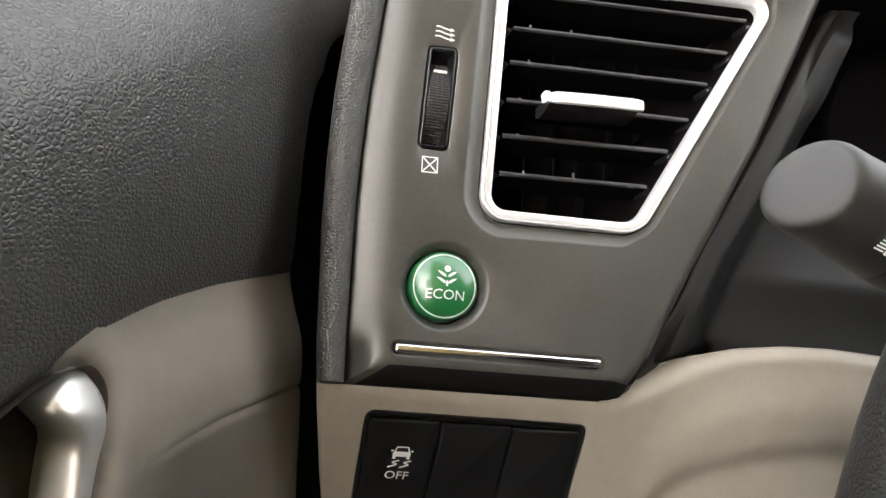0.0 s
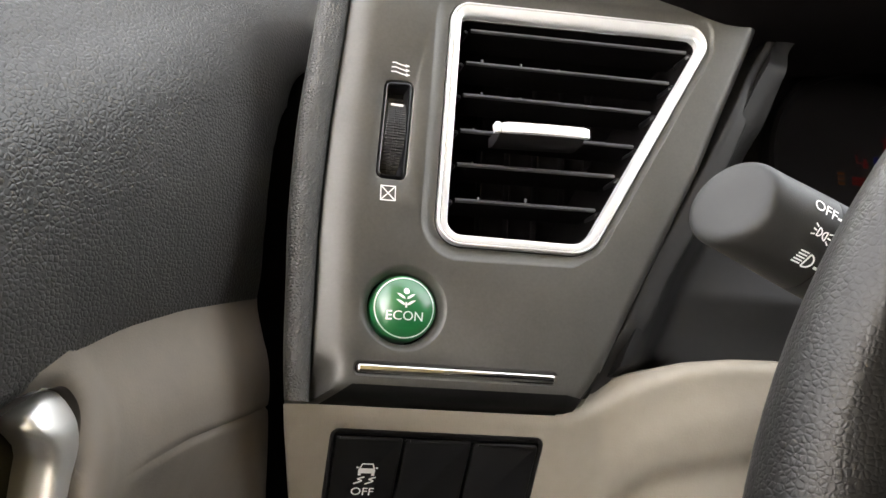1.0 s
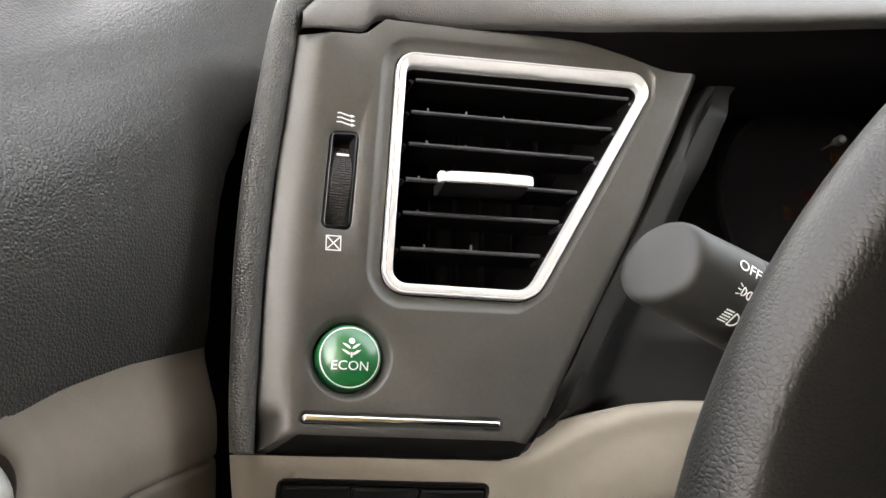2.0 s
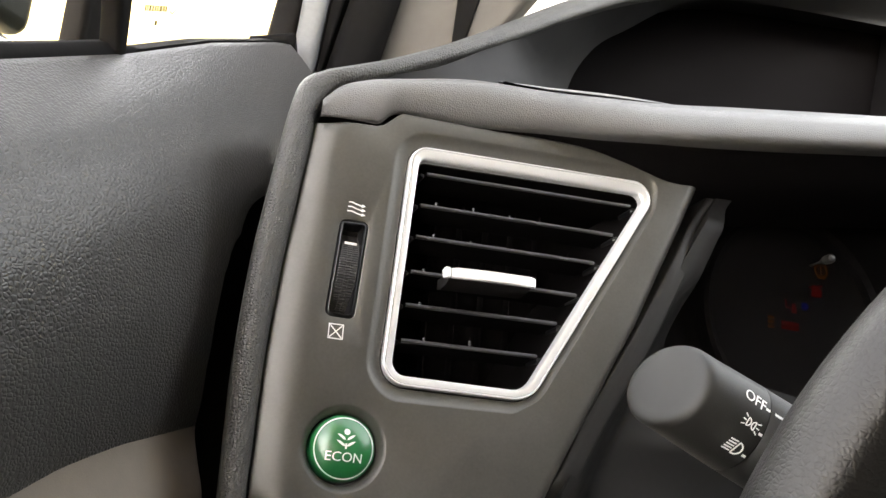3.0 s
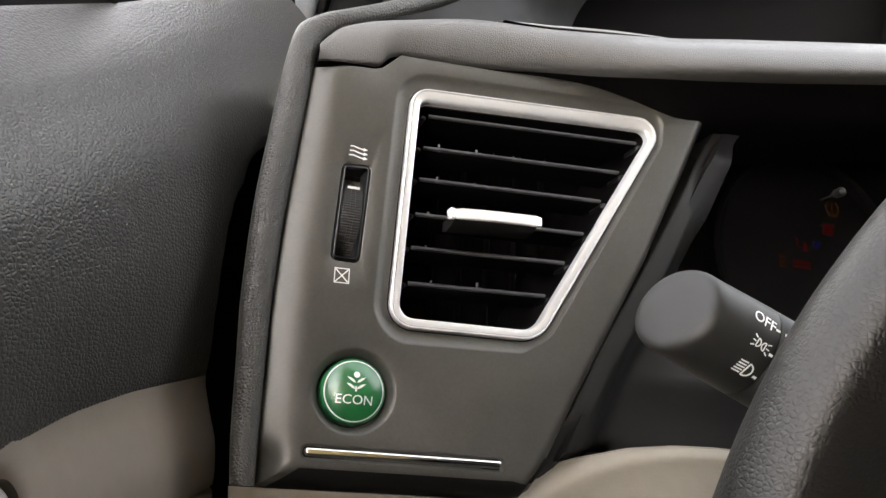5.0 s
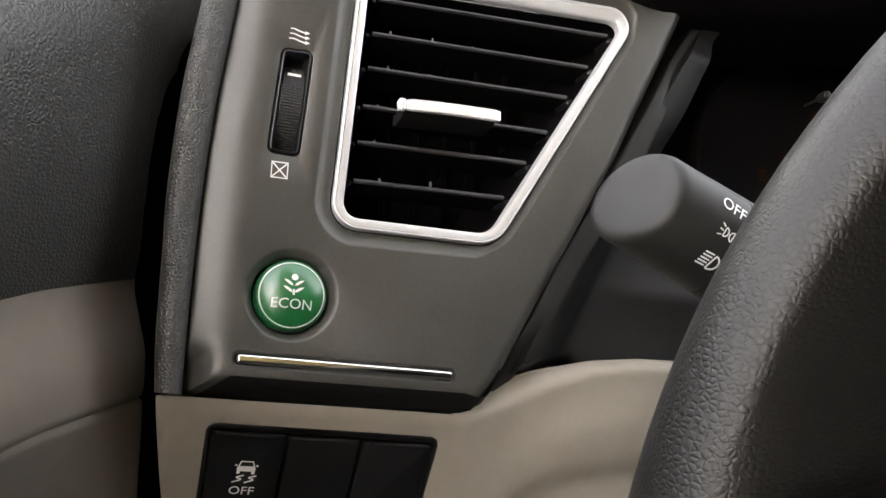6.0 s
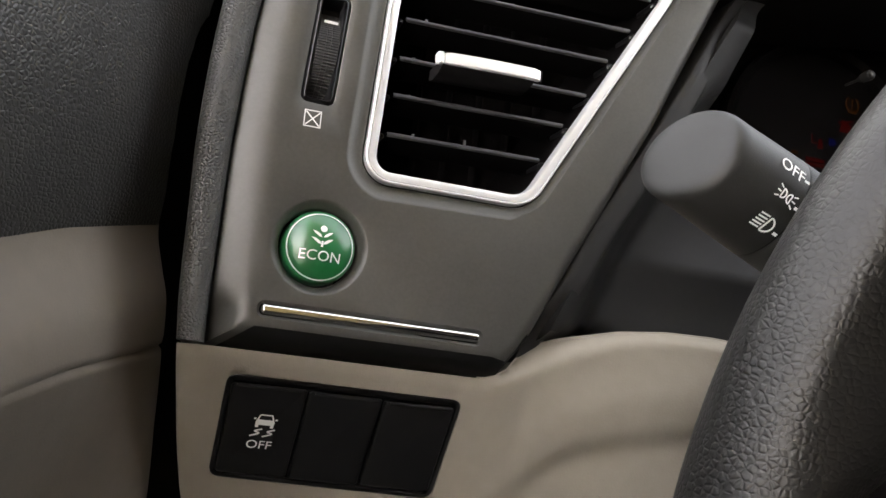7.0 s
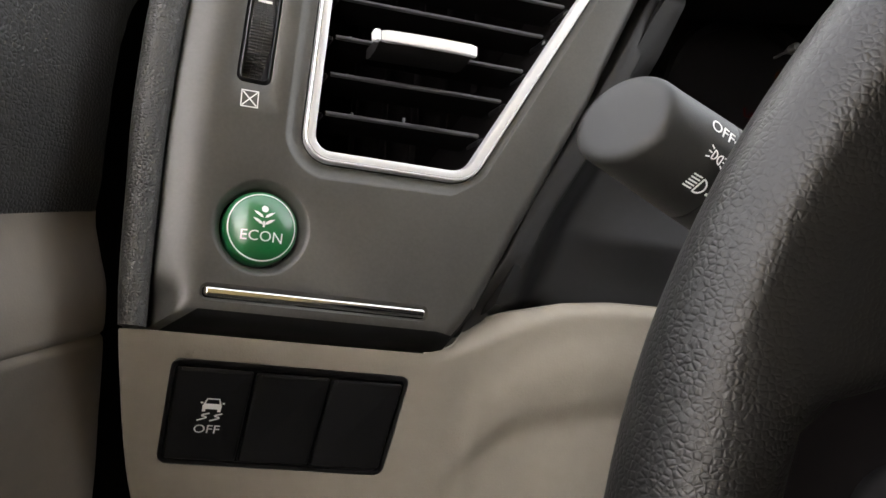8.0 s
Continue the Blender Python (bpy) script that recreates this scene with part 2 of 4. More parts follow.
def rounded(pts, radii, seg=6):
    """A 2D polygon with rounded corners."""
    out = []
    n = len(pts)
    for i in range(n):
        p, a, b = Vector(pts[i]), Vector(pts[i - 1]), Vector(pts[(i + 1) % n])
        da, db = (a - p).normalized(), (b - p).normalized()
        half = math.acos(max(-1, min(1, da.dot(db)))) / 2
        cut = radii[i] / math.tan(half)
        c = p + (da + db).normalized() * (radii[i] / math.sin(half))
        s, e = p + da * cut - c, p + db * cut - c
        a0, a1 = math.atan2(s.y, s.x), math.atan2(e.y, e.x)
        d = (a1 - a0 + math.pi) % (2 * math.pi) - math.pi
        out += [c + radii[i] * Vector((math.cos(a0 + d * j / seg), math.sin(a0 + d * j / seg))) for j in range(seg + 1)]
    return out


def grown(loop, d):
    """A 2D loop moved outwards by d along its normals."""
    area = sum(loop[i - 1].x * loop[i].y - loop[i].x * loop[i - 1].y for i in range(len(loop)))
    s = 1 if area > 0 else -1
    out = []
    n = len(loop)
    for i in range(n):
        a, p, b = loop[i - 1], loop[i], loop[(i + 1) % n]
        e1, e2 = (p - a).normalized(), (b - p).normalized()
        n1, n2 = Vector((e1.y, -e1.x)) * s, Vector((e2.y, -e2.x)) * s
        m = n1 + n2
        out.append(p + m * (d / max(0.5, m.dot(n1))))
    return out


def circle(cu, cv, r, n=48):
    return [Vector((cu + r * math.cos(2 * math.pi * i / n), cv + r * math.sin(2 * math.pi * i / n))) for i in range(n)]


def lift(loop, n=0.0):
    return [mm(p.x, p.y, n) for p in loop]


def fill(bm, loops):
    """Flat face between an outline and its holes; loops are lists of 3D points in one plane."""
    edges = []
    for loop in loops:
        vs = [bm.verts.new(p) for p in loop]
        edges += [bm.edges.new((vs[i - 1], vs[i])) for i in range(len(vs))]
    bmesh.ops.triangle_fill(bm, use_beauty=True, edges=edges)


def weld(bm, d=1e-6):
    bmesh.ops.remove_doubles(bm, verts=bm.verts, dist=d)
    return bm


def box(bm, lo, hi, bevel=0.0, seg=2):
    made = bmesh.ops.create_cube(bm, size=1.0)["verts"]
    for v in made:
        for i in range(3):
            v.co[i] = lo[i] if v.co[i] < 0 else hi[i]
    if bevel:
        es = list({e for v in made for e in v.link_edges})
        bmesh.ops.bevel(bm, geom=es, offset=bevel, segments=seg, affect="EDGES", profile=0.5)
    return bm


def ribbon(bm, pts, width, place, thick=0.12, closed=False):
    """A thin raised line of ink along 2D points; place maps (s, t, height) to 3D."""
    p = [Vector(q) for q in pts]
    n = len(p)
    left, right = [], []
    for i in range(n):
        a = p[i - 1] if (i > 0 or closed) else p[i]
        b = p[(i + 1) % n] if (i < n - 1 or closed) else p[i]
        d = (b - a).normalized()
        o = Vector((-d.y, d.x)) * width / 2
        left.append(p[i] + o)
        right.append(p[i] - o)
    rows = [[place(l.x, l.y, 0.0), place(l.x, l.y, thick), place(r.x, r.y, thick), place(r.x, r.y, 0.0)] for l, r in zip(left, right)]
    if closed:
        rows.append(rows[0])
    loft(rows, True, (not closed, not closed), bm)


def patch(bm, pts, place, thick=0.12):
    """A filled flat shape of ink."""
    p = [Vector(q) for q in pts]
    loft([[place(q.x, q.y, 0.0) for q in p], [place(q.x, q.y, thick) for q in p]], True, (False, True), bm)


def arc(cx, cy, r, a0, a1, n=16, sy=1.0):
    return [Vector((cx + r * math.cos(radians(a0 + (a1 - a0) * i / n)), cy + sy * r * math.sin(radians(a0 + (a1 - a0) * i / n)))) for i in range(n + 1)]


def letters(text, size, place, thick=0.12, width=None):
    """Words as a mesh, centred on the origin of place; size is the capitals' height in millimetres."""
    cu = bpy.data.curves.new("letters", "FONT")
    cu.body, cu.size, cu.align_x, cu.align_y, cu.resolution_u = text, size / 0.7, "CENTER", "CENTER", 3
    ob = new("letters", cu)
    bpy.context.view_layer.update()
    me = bpy.data.meshes.new_from_object(ob.evaluated_get(bpy.context.evaluated_depsgraph_get()))
    bpy.data.objects.remove(ob)
    bpy.data.curves.remove(cu)
    bm = bmesh.new()
    bm.from_mesh(me)
    bpy.data.meshes.remove(me)
    xs = [v.co.x for v in bm.verts]
    k = width / (max(xs) - min(xs)) if width else 1.0
    top = bmesh.ops.extrude_face_region(bm, geom=bm.faces[:])["geom"]
    up = {v for v in top if isinstance(v, bmesh.types.BMVert)}
    for v in bm.verts:
        v.co = place(v.co.x * k, v.co.y, thick if v in up else 0.0)
    return bm


def clipped_sheet(outline, holes, height, step, depth):
    """A sheet over a 2D outline with holes, raised by height(u, v), with its rims turned back by depth. Millimetres."""
    loops = [[Vector(p) for p in dense(l, step * 0.5)] for l in (outline, *holes)]
    us, vs = [p.x for p in loops[0]], [p.y for p in loops[0]]
    nu, nv = math.ceil((max(us) - min(us)) / step), math.ceil((max(vs) - min(vs)) / step)
    gu, gv = np.meshgrid(min(us) + (np.arange(nu) + 0.5) * step, min(vs) + (np.arange(nv) + 0.5) * step, indexing="ij")
    def inside(loop):
        c = np.zeros(gu.shape, bool)
        for i in range(len(loop)):
            a, b = loop[i - 1], loop[i]
            if a.y != b.y:
                c ^= ((a.y > gv) != (b.y > gv)) & (gu < (b.x - a.x) * (gv - a.y) / (b.y - a.y) + a.x)
        return c
    keep = inside(loops[0])
    for h in loops[1:]:
        keep &= ~inside(h)
    grid, cells = {}, [(int(i), int(j)) for i, j in np.argwhere(keep)]
    bm = bmesh.new()
    def at(i, j):
        if (i, j) not in grid:
            grid[i, j] = bm.verts.new((min(us) + i * step, min(vs) + j * step, 0))
        return grid[i, j]
    for i, j in cells:
        bm.faces.new((at(i, j), at(i + 1, j), at(i + 1, j + 1), at(i, j + 1)))
    rim = np.array([[p.x, p.y] for l in loops for p in l])
    for v in bm.verts:
        if v.is_boundary:
            d = ((rim - (v.co.x, v.co.y)) ** 2).sum(1)
            k = int(d.argmin())
            v.co.x, v.co.y = rim[k]
    for _ in range(3):
        bmesh.ops.smooth_vert(bm, verts=[v for v in bm.verts if not v.is_boundary], factor=0.5, use_axis_x=True, use_axis_y=True)
    for v in bm.verts:
        v.co.z = height(v.co.x, v.co.y)
    edges = [e for e in bm.edges if e.is_boundary]
    new_geom = bmesh.ops.extrude_edge_only(bm, edges=edges)["geom"]
    for v in new_geom:
        if isinstance(v, bmesh.types.BMVert):
            v.co.z -= depth
    for v in bm.verts:
        v.co *= MM
    return bm


def step01(x):
    x = max(0.0, min(1.0, x))
    return x * x * (3 - 2 * x)


def along(xs, ys, x):
    return float(np.interp(x, xs, ys))


def on_panel(cu=0.0, cv=0.0, n=0.0, turn=0.0):
    c, s = math.cos(radians(turn)), math.sin(radians(turn))
    return lambda x, y, h: mm(cu + c * x - s * y, cv + s * x + c * y, n + h)

# ---- trim panel round the vent ----
PANEL_OUT = [(-31.8, -36, 13, 9), (-32.1, -24, 13.5, 3), (-32.2, -10, 14.5, 0), (-32.3, 0, 15, 0), (-32.8, 25, 15, 0), (-32.2, 50, 15, 0), (-31, 73, 15, 0), (-29.8, 86, 14.5, 0),
             (-27.5, 117, 13, 0), (-26.2, 129, 12, -1), (-16, 131.6, 5, -1), (-1.6, 132.6, 0, -1), (1.4, 133.8, 0.4, -1), (8.7, 141, 0.4, -1),
             (21, 141.5, 0, -1.2), (52, 143, 0, -1.5), (79, 145.5, 0, -2.5), (108, 149, 0, -6), (132, 153, -3, -9), (149, 160, -6, -14),
             (167, 161, -13, -18), (161.5, 148, -9, -6), (157.5, 138, -7, 1), (147, 114, -6, 2), (136, 90, -6, 1.5), (126, 67.5, -5.5, 1), (116.2, 48.8, -6, 1), (103.4, 23, -7, 1), (90, -4.4, -7.5, 1), (82, -20, -7, 2),
             (78, -27, -6, 4), (71.5, -35, -4, 7), (66, -36, -1, 9)]
VENT = rounded([(14.9, 126.8), (11.4, 26.0), (74.8, 26.8), (135.4, 134.2)], [8, 9.5, 14, 8], 8)
SLOT = rounded([(-12.2, 89.0), (-14.0, 48.6), (-1.4, 48.4), (0.4, 89.8)], [3, 3, 3, 3], 5)
ECON = (0.1, -0.1)
STRIP = rounded([(-17.2, -20.8), (-17.2, -25.5), (60.9, -25.5), (60.9, -20.8)], [2, 2, 2, 2], 5)


def build_panel():
    t = thing("trim_panel", mm(25, -36, -8), DASH, "satin dark grey plastic trim panel on the dashboard", "dashboard trim")
    pairs = []
    n = len(PANEL_OUT)
    for i in range(n):
        a, b = PANEL_OUT[i], PANEL_OUT[(i + 1) % n]
        k = max(1, round(math.hypot(b[0] - a[0], b[1] - a[1]) / 4))
        for j in range(k):
            pairs.append([a[c] + (b[c] - a[c]) * j / k for c in range(4)])
    def drop(p):
        return 4.5 + 11.0 * step01((-p[1] - 18) / 14) + 4.0 * step01((p[0] - 70) / 20) + 4.0 * step01((40 - p[1]) / 40) * step01((p[0] - 72) / 8) + 14.0 * step01((p[1] - 136) / 14) * step01((p[0] - 90) / 30)
    loops = []
    flat_s, flat_d = (0, 0.02, 0.07, 0.2, 0.38, 0.56, 0.72, 0.87, 1.0), (1.0, 0.84, 0.74, 0.58, 0.36, 0.185, 0.075, 0.015, 0.0)
    for q in range(9):
        a = radians(90 * q / 8)
        loop = []
        for p in pairs:
            k = step01((p[2] - 2) / 5) * step01((p[1] + 34) / 10)
            s, d = (1 - math.cos(a)) * (1 - k) + flat_s[q] * k, (1 - math.sin(a)) * (1 - k) + flat_d[q] * k
            loop.append(mm(p[0] + p[2] * s, p[1] + p[3] * s, -drop(p) * d))
        loops.append(loop)
    bm = loft([[p + mm(0, 0, -8) for p in loops[0]]] + loops)
    face = [loops[-1]]
    wells = []
    near, far = grown(VENT, 0.9), grown(VENT, 1.9)
    slim = [1 - 0.55 * step01(((b - a).normalized().dot(Vector((0.87, -0.49))) - 0.35) / 0.5) for a, b in zip(near, far)]
    rings = ((7.4, 0), (7.0, -0.05), (6.5, -0.22), (5.9, -0.62), (5.0, -1.1), (4.0, -1.45), (2.6, -1.75), (1.3, -1.95), (1.0, -2.3), (0.9, -7))
    wells.append([lift([a.lerp(b, k) for a, b, k in zip(near, grown(VENT, d), slim)], z) for d, z in rings])
    wells.append([lift(SLOT, 0), lift(grown(SLOT, -0.35), -0.25), lift(grown(SLOT, -0.4), -6)])
    wells.append([lift(circle(*ECON, r), z) for r, z in ((16.6, 0), (16.0, -0.25), (15.0, -1.3), (14.0, -2.6), (13.5, -3.2), (13.3, -9))])
    wells.append([lift(grown(STRIP, 0.6), 0), lift(grown(STRIP, 0.35), -0.4), lift(grown(STRIP, -0.4), -1.4)])
    for w in wells:
        loft(w, bm=bm)
        face.append(w[0])
    fill(bm, face)
    weld(bm)
    part("panel", bm, TRIM, t)
    # Lower roll of the panel skinned over in black, in place of shade.
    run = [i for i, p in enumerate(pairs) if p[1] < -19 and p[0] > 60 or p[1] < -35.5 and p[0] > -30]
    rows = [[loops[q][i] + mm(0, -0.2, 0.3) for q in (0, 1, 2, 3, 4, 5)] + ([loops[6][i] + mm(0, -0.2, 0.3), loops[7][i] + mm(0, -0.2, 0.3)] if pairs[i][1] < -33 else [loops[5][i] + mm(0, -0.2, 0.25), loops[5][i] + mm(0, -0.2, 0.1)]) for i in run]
    part("shaded_roll", loft(rows, closed=False), ROLLSHADE, t, "lower roll of the panel, blackened as shade", sharp=60)
    # printed symbols
    bm = bmesh.new()
    pl = on_panel(-5.8, 94.0, 0.0, 4)
    for k in (-1.9, 0.0, 1.9):
        ribbon(bm, [(-3.6 + 0.15 * k, k + 0.7), (-2.0, k + 0.75), (0.0, k), (2.0, k - 0.5)], 0.45, pl)
        patch(bm, [(1.9, k - 1.1), (3.7, k - 0.55), (2.1, k + 0.25)], pl)
    part("airflow_symbol", bm, INK, t, "white printed three-arrow airflow symbol")
    bm = bmesh.new()
    pl = on_panel(-8.3, 43.2, 0.0, 1)
    ribbon(bm, [(-2.8, -2.8), (2.8, -2.8), (2.8, 2.8), (-2.8, 2.8)], 0.5, pl, closed=True)
    ribbon(bm, [(-2.4, -2.4), (2.4, 2.4)], 0.42, pl, 0.1)
    ribbon(bm, [(-2.4, 2.4), (2.4, -2.4)], 0.42, pl, 0.14)
    part("closed_symbol", bm, INK, t, "white printed crossed square symbol")


def build_strip():
    t = thing("chrome_strip", mm(22, -23, -1), DASH, "thin bright chrome strip set in the grey panel", "trim strip")
    mid = grown(STRIP, -0.75)
    rings = [(0.0, -1.3), (0.05, 0.1), (-0.25, 0.7), (-0.65, 1.05), (-1.05, 1.2)]
    loops = [lift(grown(mid, d), z) for d, z in rings]
    part("bar", loft(loops, caps=(False, True)), CHROME, t, sharp=60)


def build_econ():
    cu, cv = ECON
    t = thing("econ_button", mm(cu, cv, -6), DASH, "round glossy green push button with white lettering", "button")
    prof = [(12.5, -8), (12.5, -2.4), (12.35, -1.75), (12.0, -1.25), (11.4, -0.75), (9.0, 0.75), (6.0, 1.95), (3.0, 2.65), (0.8, 2.85)]
    bm = loft([lift(circle(cu, cv, r, 72), z) for r, z in prof], caps=(False, True))
    cap = part("cap", bm, GREEN, t, "domed green cap", sharp=75)
    def dome(x, y, h):
        r = math.hypot(x, y)
        return mm(cu + x, cv + y, along([0, 0.8, 3, 6, 9, 11.4, 12.0], [2.85, 2.85, 2.65, 1.95, 0.75, -0.75, -1.25], r) + h + 0.1)
    bm = bmesh.new()
    ribbon(bm, [tuple(p) for p in circle(0, 0, 11.2, 96)], 0.42, dome, 0.06, closed=True)
    part("ring_line", bm, INK, cap, "thin white printed ring")
    part("lettering", letters("ECON", 3.4, lambda x, y, h: dome(x - 0.1, y - 3.5, h), 0.08, 13.8), INK, cap, "white letters reading ECON")
    bm = bmesh.new()
    em = lambda x, y, h: dome(x + 0.05, y + 2.6, h)
    patch(bm, [tuple(p) for p in circle(0.15, 3.3, 1.15, 20)], em, 0.07)
    for s in (-1, 1):
        for y0, k in ((0.25, 1.0), (-2.15, 1.05)):
            leaf = [(0.25 * s, y0), (1.3 * s * k, y0 + 0.25), (2.7 * s * k, y0 + 1.3), (3.5 * s * k, y0 + 2.2), (2.1 * s * k, y0 + 1.9), (0.7 * s * k, y0 + 1.0)]
            patch(bm, leaf if s > 0 else leaf[::-1], em, 0.07)
    ribbon(bm, [(0, -1.0), (0.02, -3.0)], 0.7, em, 0.09)
    part("plant_symbol", bm, INK, cap, "white printed plant symbol")


# ---- air vent ----
def build_vent():
    t = thing("air_vent", mm(60, 30, -20), DASH, "trapezoid air vent with satin chrome frame and black slats", "air vent")
    def band(z, d, top=0.0):
        loop = grown(VENT, d)
        return [mm(p.x, p.y - (top if p.y > 110 else 0), z - 0.9 * top * step01((p.y - 117 - 0.06 * p.x) / 7)) for p in loop]
    prof = [(-3.2, 0.35, 0), (-0.5, 0.3, 0), (0.1, 0.15, 0), (0.3, -0.15, 0), (0.28, -0.4, 0.05), (0.1, -0.52, 0.1), (-0.4, -0.6, 0.1), (-0.4, -0.74, 0.1), (-0.05, -0.84, 0.15), (0.0, -1.8, 0.4), (-0.1, -2.8, 0.7), (-0.3, -3.4, 0.85), (-0.8, -3.75, 1.0), (-1.7, -4.0, 1.1), (-4.2, -4.1, 1.1)]
    part("frame", loft([band(*p) for p in prof]), SATIN, t, "satin chrome surround", sharp=32)
    inner = [(-4.0, -4.2, 1.3), (-16, -4.8, 1.5), (-46, -9.0, 2)]
    bm = loft([band(*p) for p in inner], caps=(False, True))
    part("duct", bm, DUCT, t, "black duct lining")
    rows = [((23.0, 116.8), (121.6, 122.2)), ((21.6, 102.4), (113.0, 106.6)), ((20.9, 88.4), (104.0, 91.8)),
            ((20.2, 73.2), (95.9, 75.6)), ((19.4, 59.0), (87.2, 61.6)), ((19.0, 44.3), (78.6, 46.2))]
    for (u0, v0), (u1, v1) in rows:
        loops = []
        sec = [(-4.0, 0.0), (-3.8, 0.55), (-4.4, 0.95), (-9, 1.15), (-18, 0.5), (-22, -0.7), (-22, -1.4), (-12, -0.9), (-5, -0.75), (-4.2, -0.5)]
        for k in range(5):
            s = k / 4
            loops.append([mm(u0 + (u1 - u0) * s, v0 + (v1 - v0) * s + dv, n) for n, dv in sec])
        # Recess shade and edge highlight are put into the colours of body and edge.
        slat = part("slat", loft(loops, caps=(True, True)), DUCT, t, "slat with body darkened for shade")
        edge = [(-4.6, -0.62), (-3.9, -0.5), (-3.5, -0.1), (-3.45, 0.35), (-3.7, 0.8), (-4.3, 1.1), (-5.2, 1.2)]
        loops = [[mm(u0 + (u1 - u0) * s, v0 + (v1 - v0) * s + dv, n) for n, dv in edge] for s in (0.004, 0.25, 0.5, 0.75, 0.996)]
        part("slat_edge", loft(loops, caps=(True, True)), SLATMAT, slat, "front edge, paler for its highlight")
        for u, v, r in ((u0 - 1.6, v0 - 0.6, 1.1), (u1 + 1.9, v1 - 1.6, 1.7)):
            bm = loft([lift(circle(u, v, q, 12), z) for q, z in ((r, -16), (r, -5.2), (r * 0.6, -4.4))], caps=(False, True))
            part("pivot", bm, BLACK, t)
    for k, u in enumerate((27, 40, 53, 66, 79, 92)):
        top = 118 + 0.05 * u
        low = max(31, 31 + (u - 66) * 1.78)
        bm = box(bmesh.new(), mm(u - 0.6, low, -45.5), mm(u + 0.6, top, -38), 0.0004)
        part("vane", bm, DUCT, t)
    # small link pins behind the slats
    for u, v, h in ((30, 102.6, 4.5), (47, 104.2, 3.6), (64, 104.9, 3.0), (30, 88.6, 4.0), (47, 89.4, 3.4), (62, 90.0, 3.0), (27, 73.4, 3.4), (27, 59.2, 3.2), (30, 44.6, 3.4), (50, 45.4, 4.2)):
        bm = loft([[mm(u + 0.55 * math.cos(a), v + z, -9 + 0.55 * math.sin(a)) for a in [k * math.pi / 4 for k in range(8)]] for z in (0, h)], caps=(True, True))
        part("link_pin", bm, SLATMAT, t)
    # the tab
    tab = []
    for k in range(9):
        s = k / 8
        u, v = 33.0 + 35.5 * s, 71.0 + 2.1 * s
        sec = [(-7, 1.5), (2, 1.3), (8.5, 1.2), (8.5, -1.5), (4, -3.0), (-2, -3.6), (-7, -2.5)]
        tab.append([mm(u, v + dv, n) for n, dv in sec])
    body = part("tab", loft(tab, caps=(True, True)), DEEP, t, "black sliding tab")
    def cap(u0, u1):
        loops = []
        for k in range(17):
            s = k / 16
            u = u0 + (u1 - u0) * s
            f = (u - 30.7) / 39.5
            v = 71.7 + 2.1 * f + 0.35 * math.sin(math.pi * f)
            e = min(1.0, 0.86 + 0.35 * min(u - u0, u1 - u))
            d = -0.5 * (1 - min(1.0, 1.6 * min(u - u0, u1 - u)))
            sec = [(6.0, 2.0 * e), (8.6, 2.35 * e), (9.1, 2.3 * e), (9.4, 2.05 * e), (9.65, 0.2), (9.8, -1.75 * e), (9.6, -2.1 * e), (9.1, -2.3 * e), (7.6, -2.2 * e)]
            loops.append([mm(u, v + dv, n + d) for n, dv in sec])
        return loft(loops, caps=(True, True))
    part("tab_end", cap(30.7, 33.2), PALECHROME, body, "chrome end of the tab", sharp=30)
    part("tab_cap", cap(33.5, 70.2), PALECHROME, body, "bright chrome cap", sharp=30)


def build_dial():
    t = thing("vent_dial", mm(-7, 69, -10), DASH, "ribbed black thumbwheel in an upright slot", "thumbwheel")
    ring = grown(SLOT, -0.4)
    prof = [(0.0, -5), (0.0, -0.9), (-0.45, -0.5), (-0.8, 0.1), (-1.0, 0.35), (-1.3, 0.4), (-1.5, 0.1), (-1.75, -0.5), (-2.1, -2.6), (-2.4, -8)]
    part("bezel", loft([lift(grown(ring, d), z) for d, z in prof]), BLACK, t, "glossy black slot rim", sharp=60)
    part("slot_back", loft([lift(grown(ring, -1.2), -6), lift(grown(ring, -1.4), -9)], caps=(False, True)), VOID, t)
    R, cn = 22.0, -21.2
    loops = []
    teeth = 38
    for k in range(teeth * 4):
        a = radians(-60) + radians(120) * k / (teeth * 4 - 1)
        r = R - (0.0, 0.0, 0.5, 0.5)[k % 4]
        v = 69.0 + r * math.sin(a) * 0.88
        n = cn + r * math.cos(a)
        c = -6.6 + (v - 69) * 0.045
        loops.append([mm(c - 4.0, v, n - 2.5), mm(c - 4.0, v, n - 0.4), mm(c - 3.5, v, n), mm(c - 0.9, v, n), mm(c - 0.75, v, n - 0.3), mm(c - 0.6, v, n),
                      mm(c + 0.9, v, n), mm(c + 1.05, v, n - 0.3), mm(c + 1.2, v, n), mm(c + 3.5, v, n), mm(c + 4.0, v, n - 0.4), mm(c + 4.0, v, n - 2.5)])
    wheel = part("wheel", loft(loops, closed=False), DIALMAT, t, "finely ribbed wheel", sharp=20)
    n = cn + R * math.cos(math.asin((80.2 - 69) / R / 0.88))
    c = -6.4 + 11 * 0.045
    part("mark", box(bmesh.new(), mm(c - 2.5, 79.6, n - 0.6), mm(c + 2.5, 80.7, n + 0.25), 0.00015), INK, wheel, "white index mark")


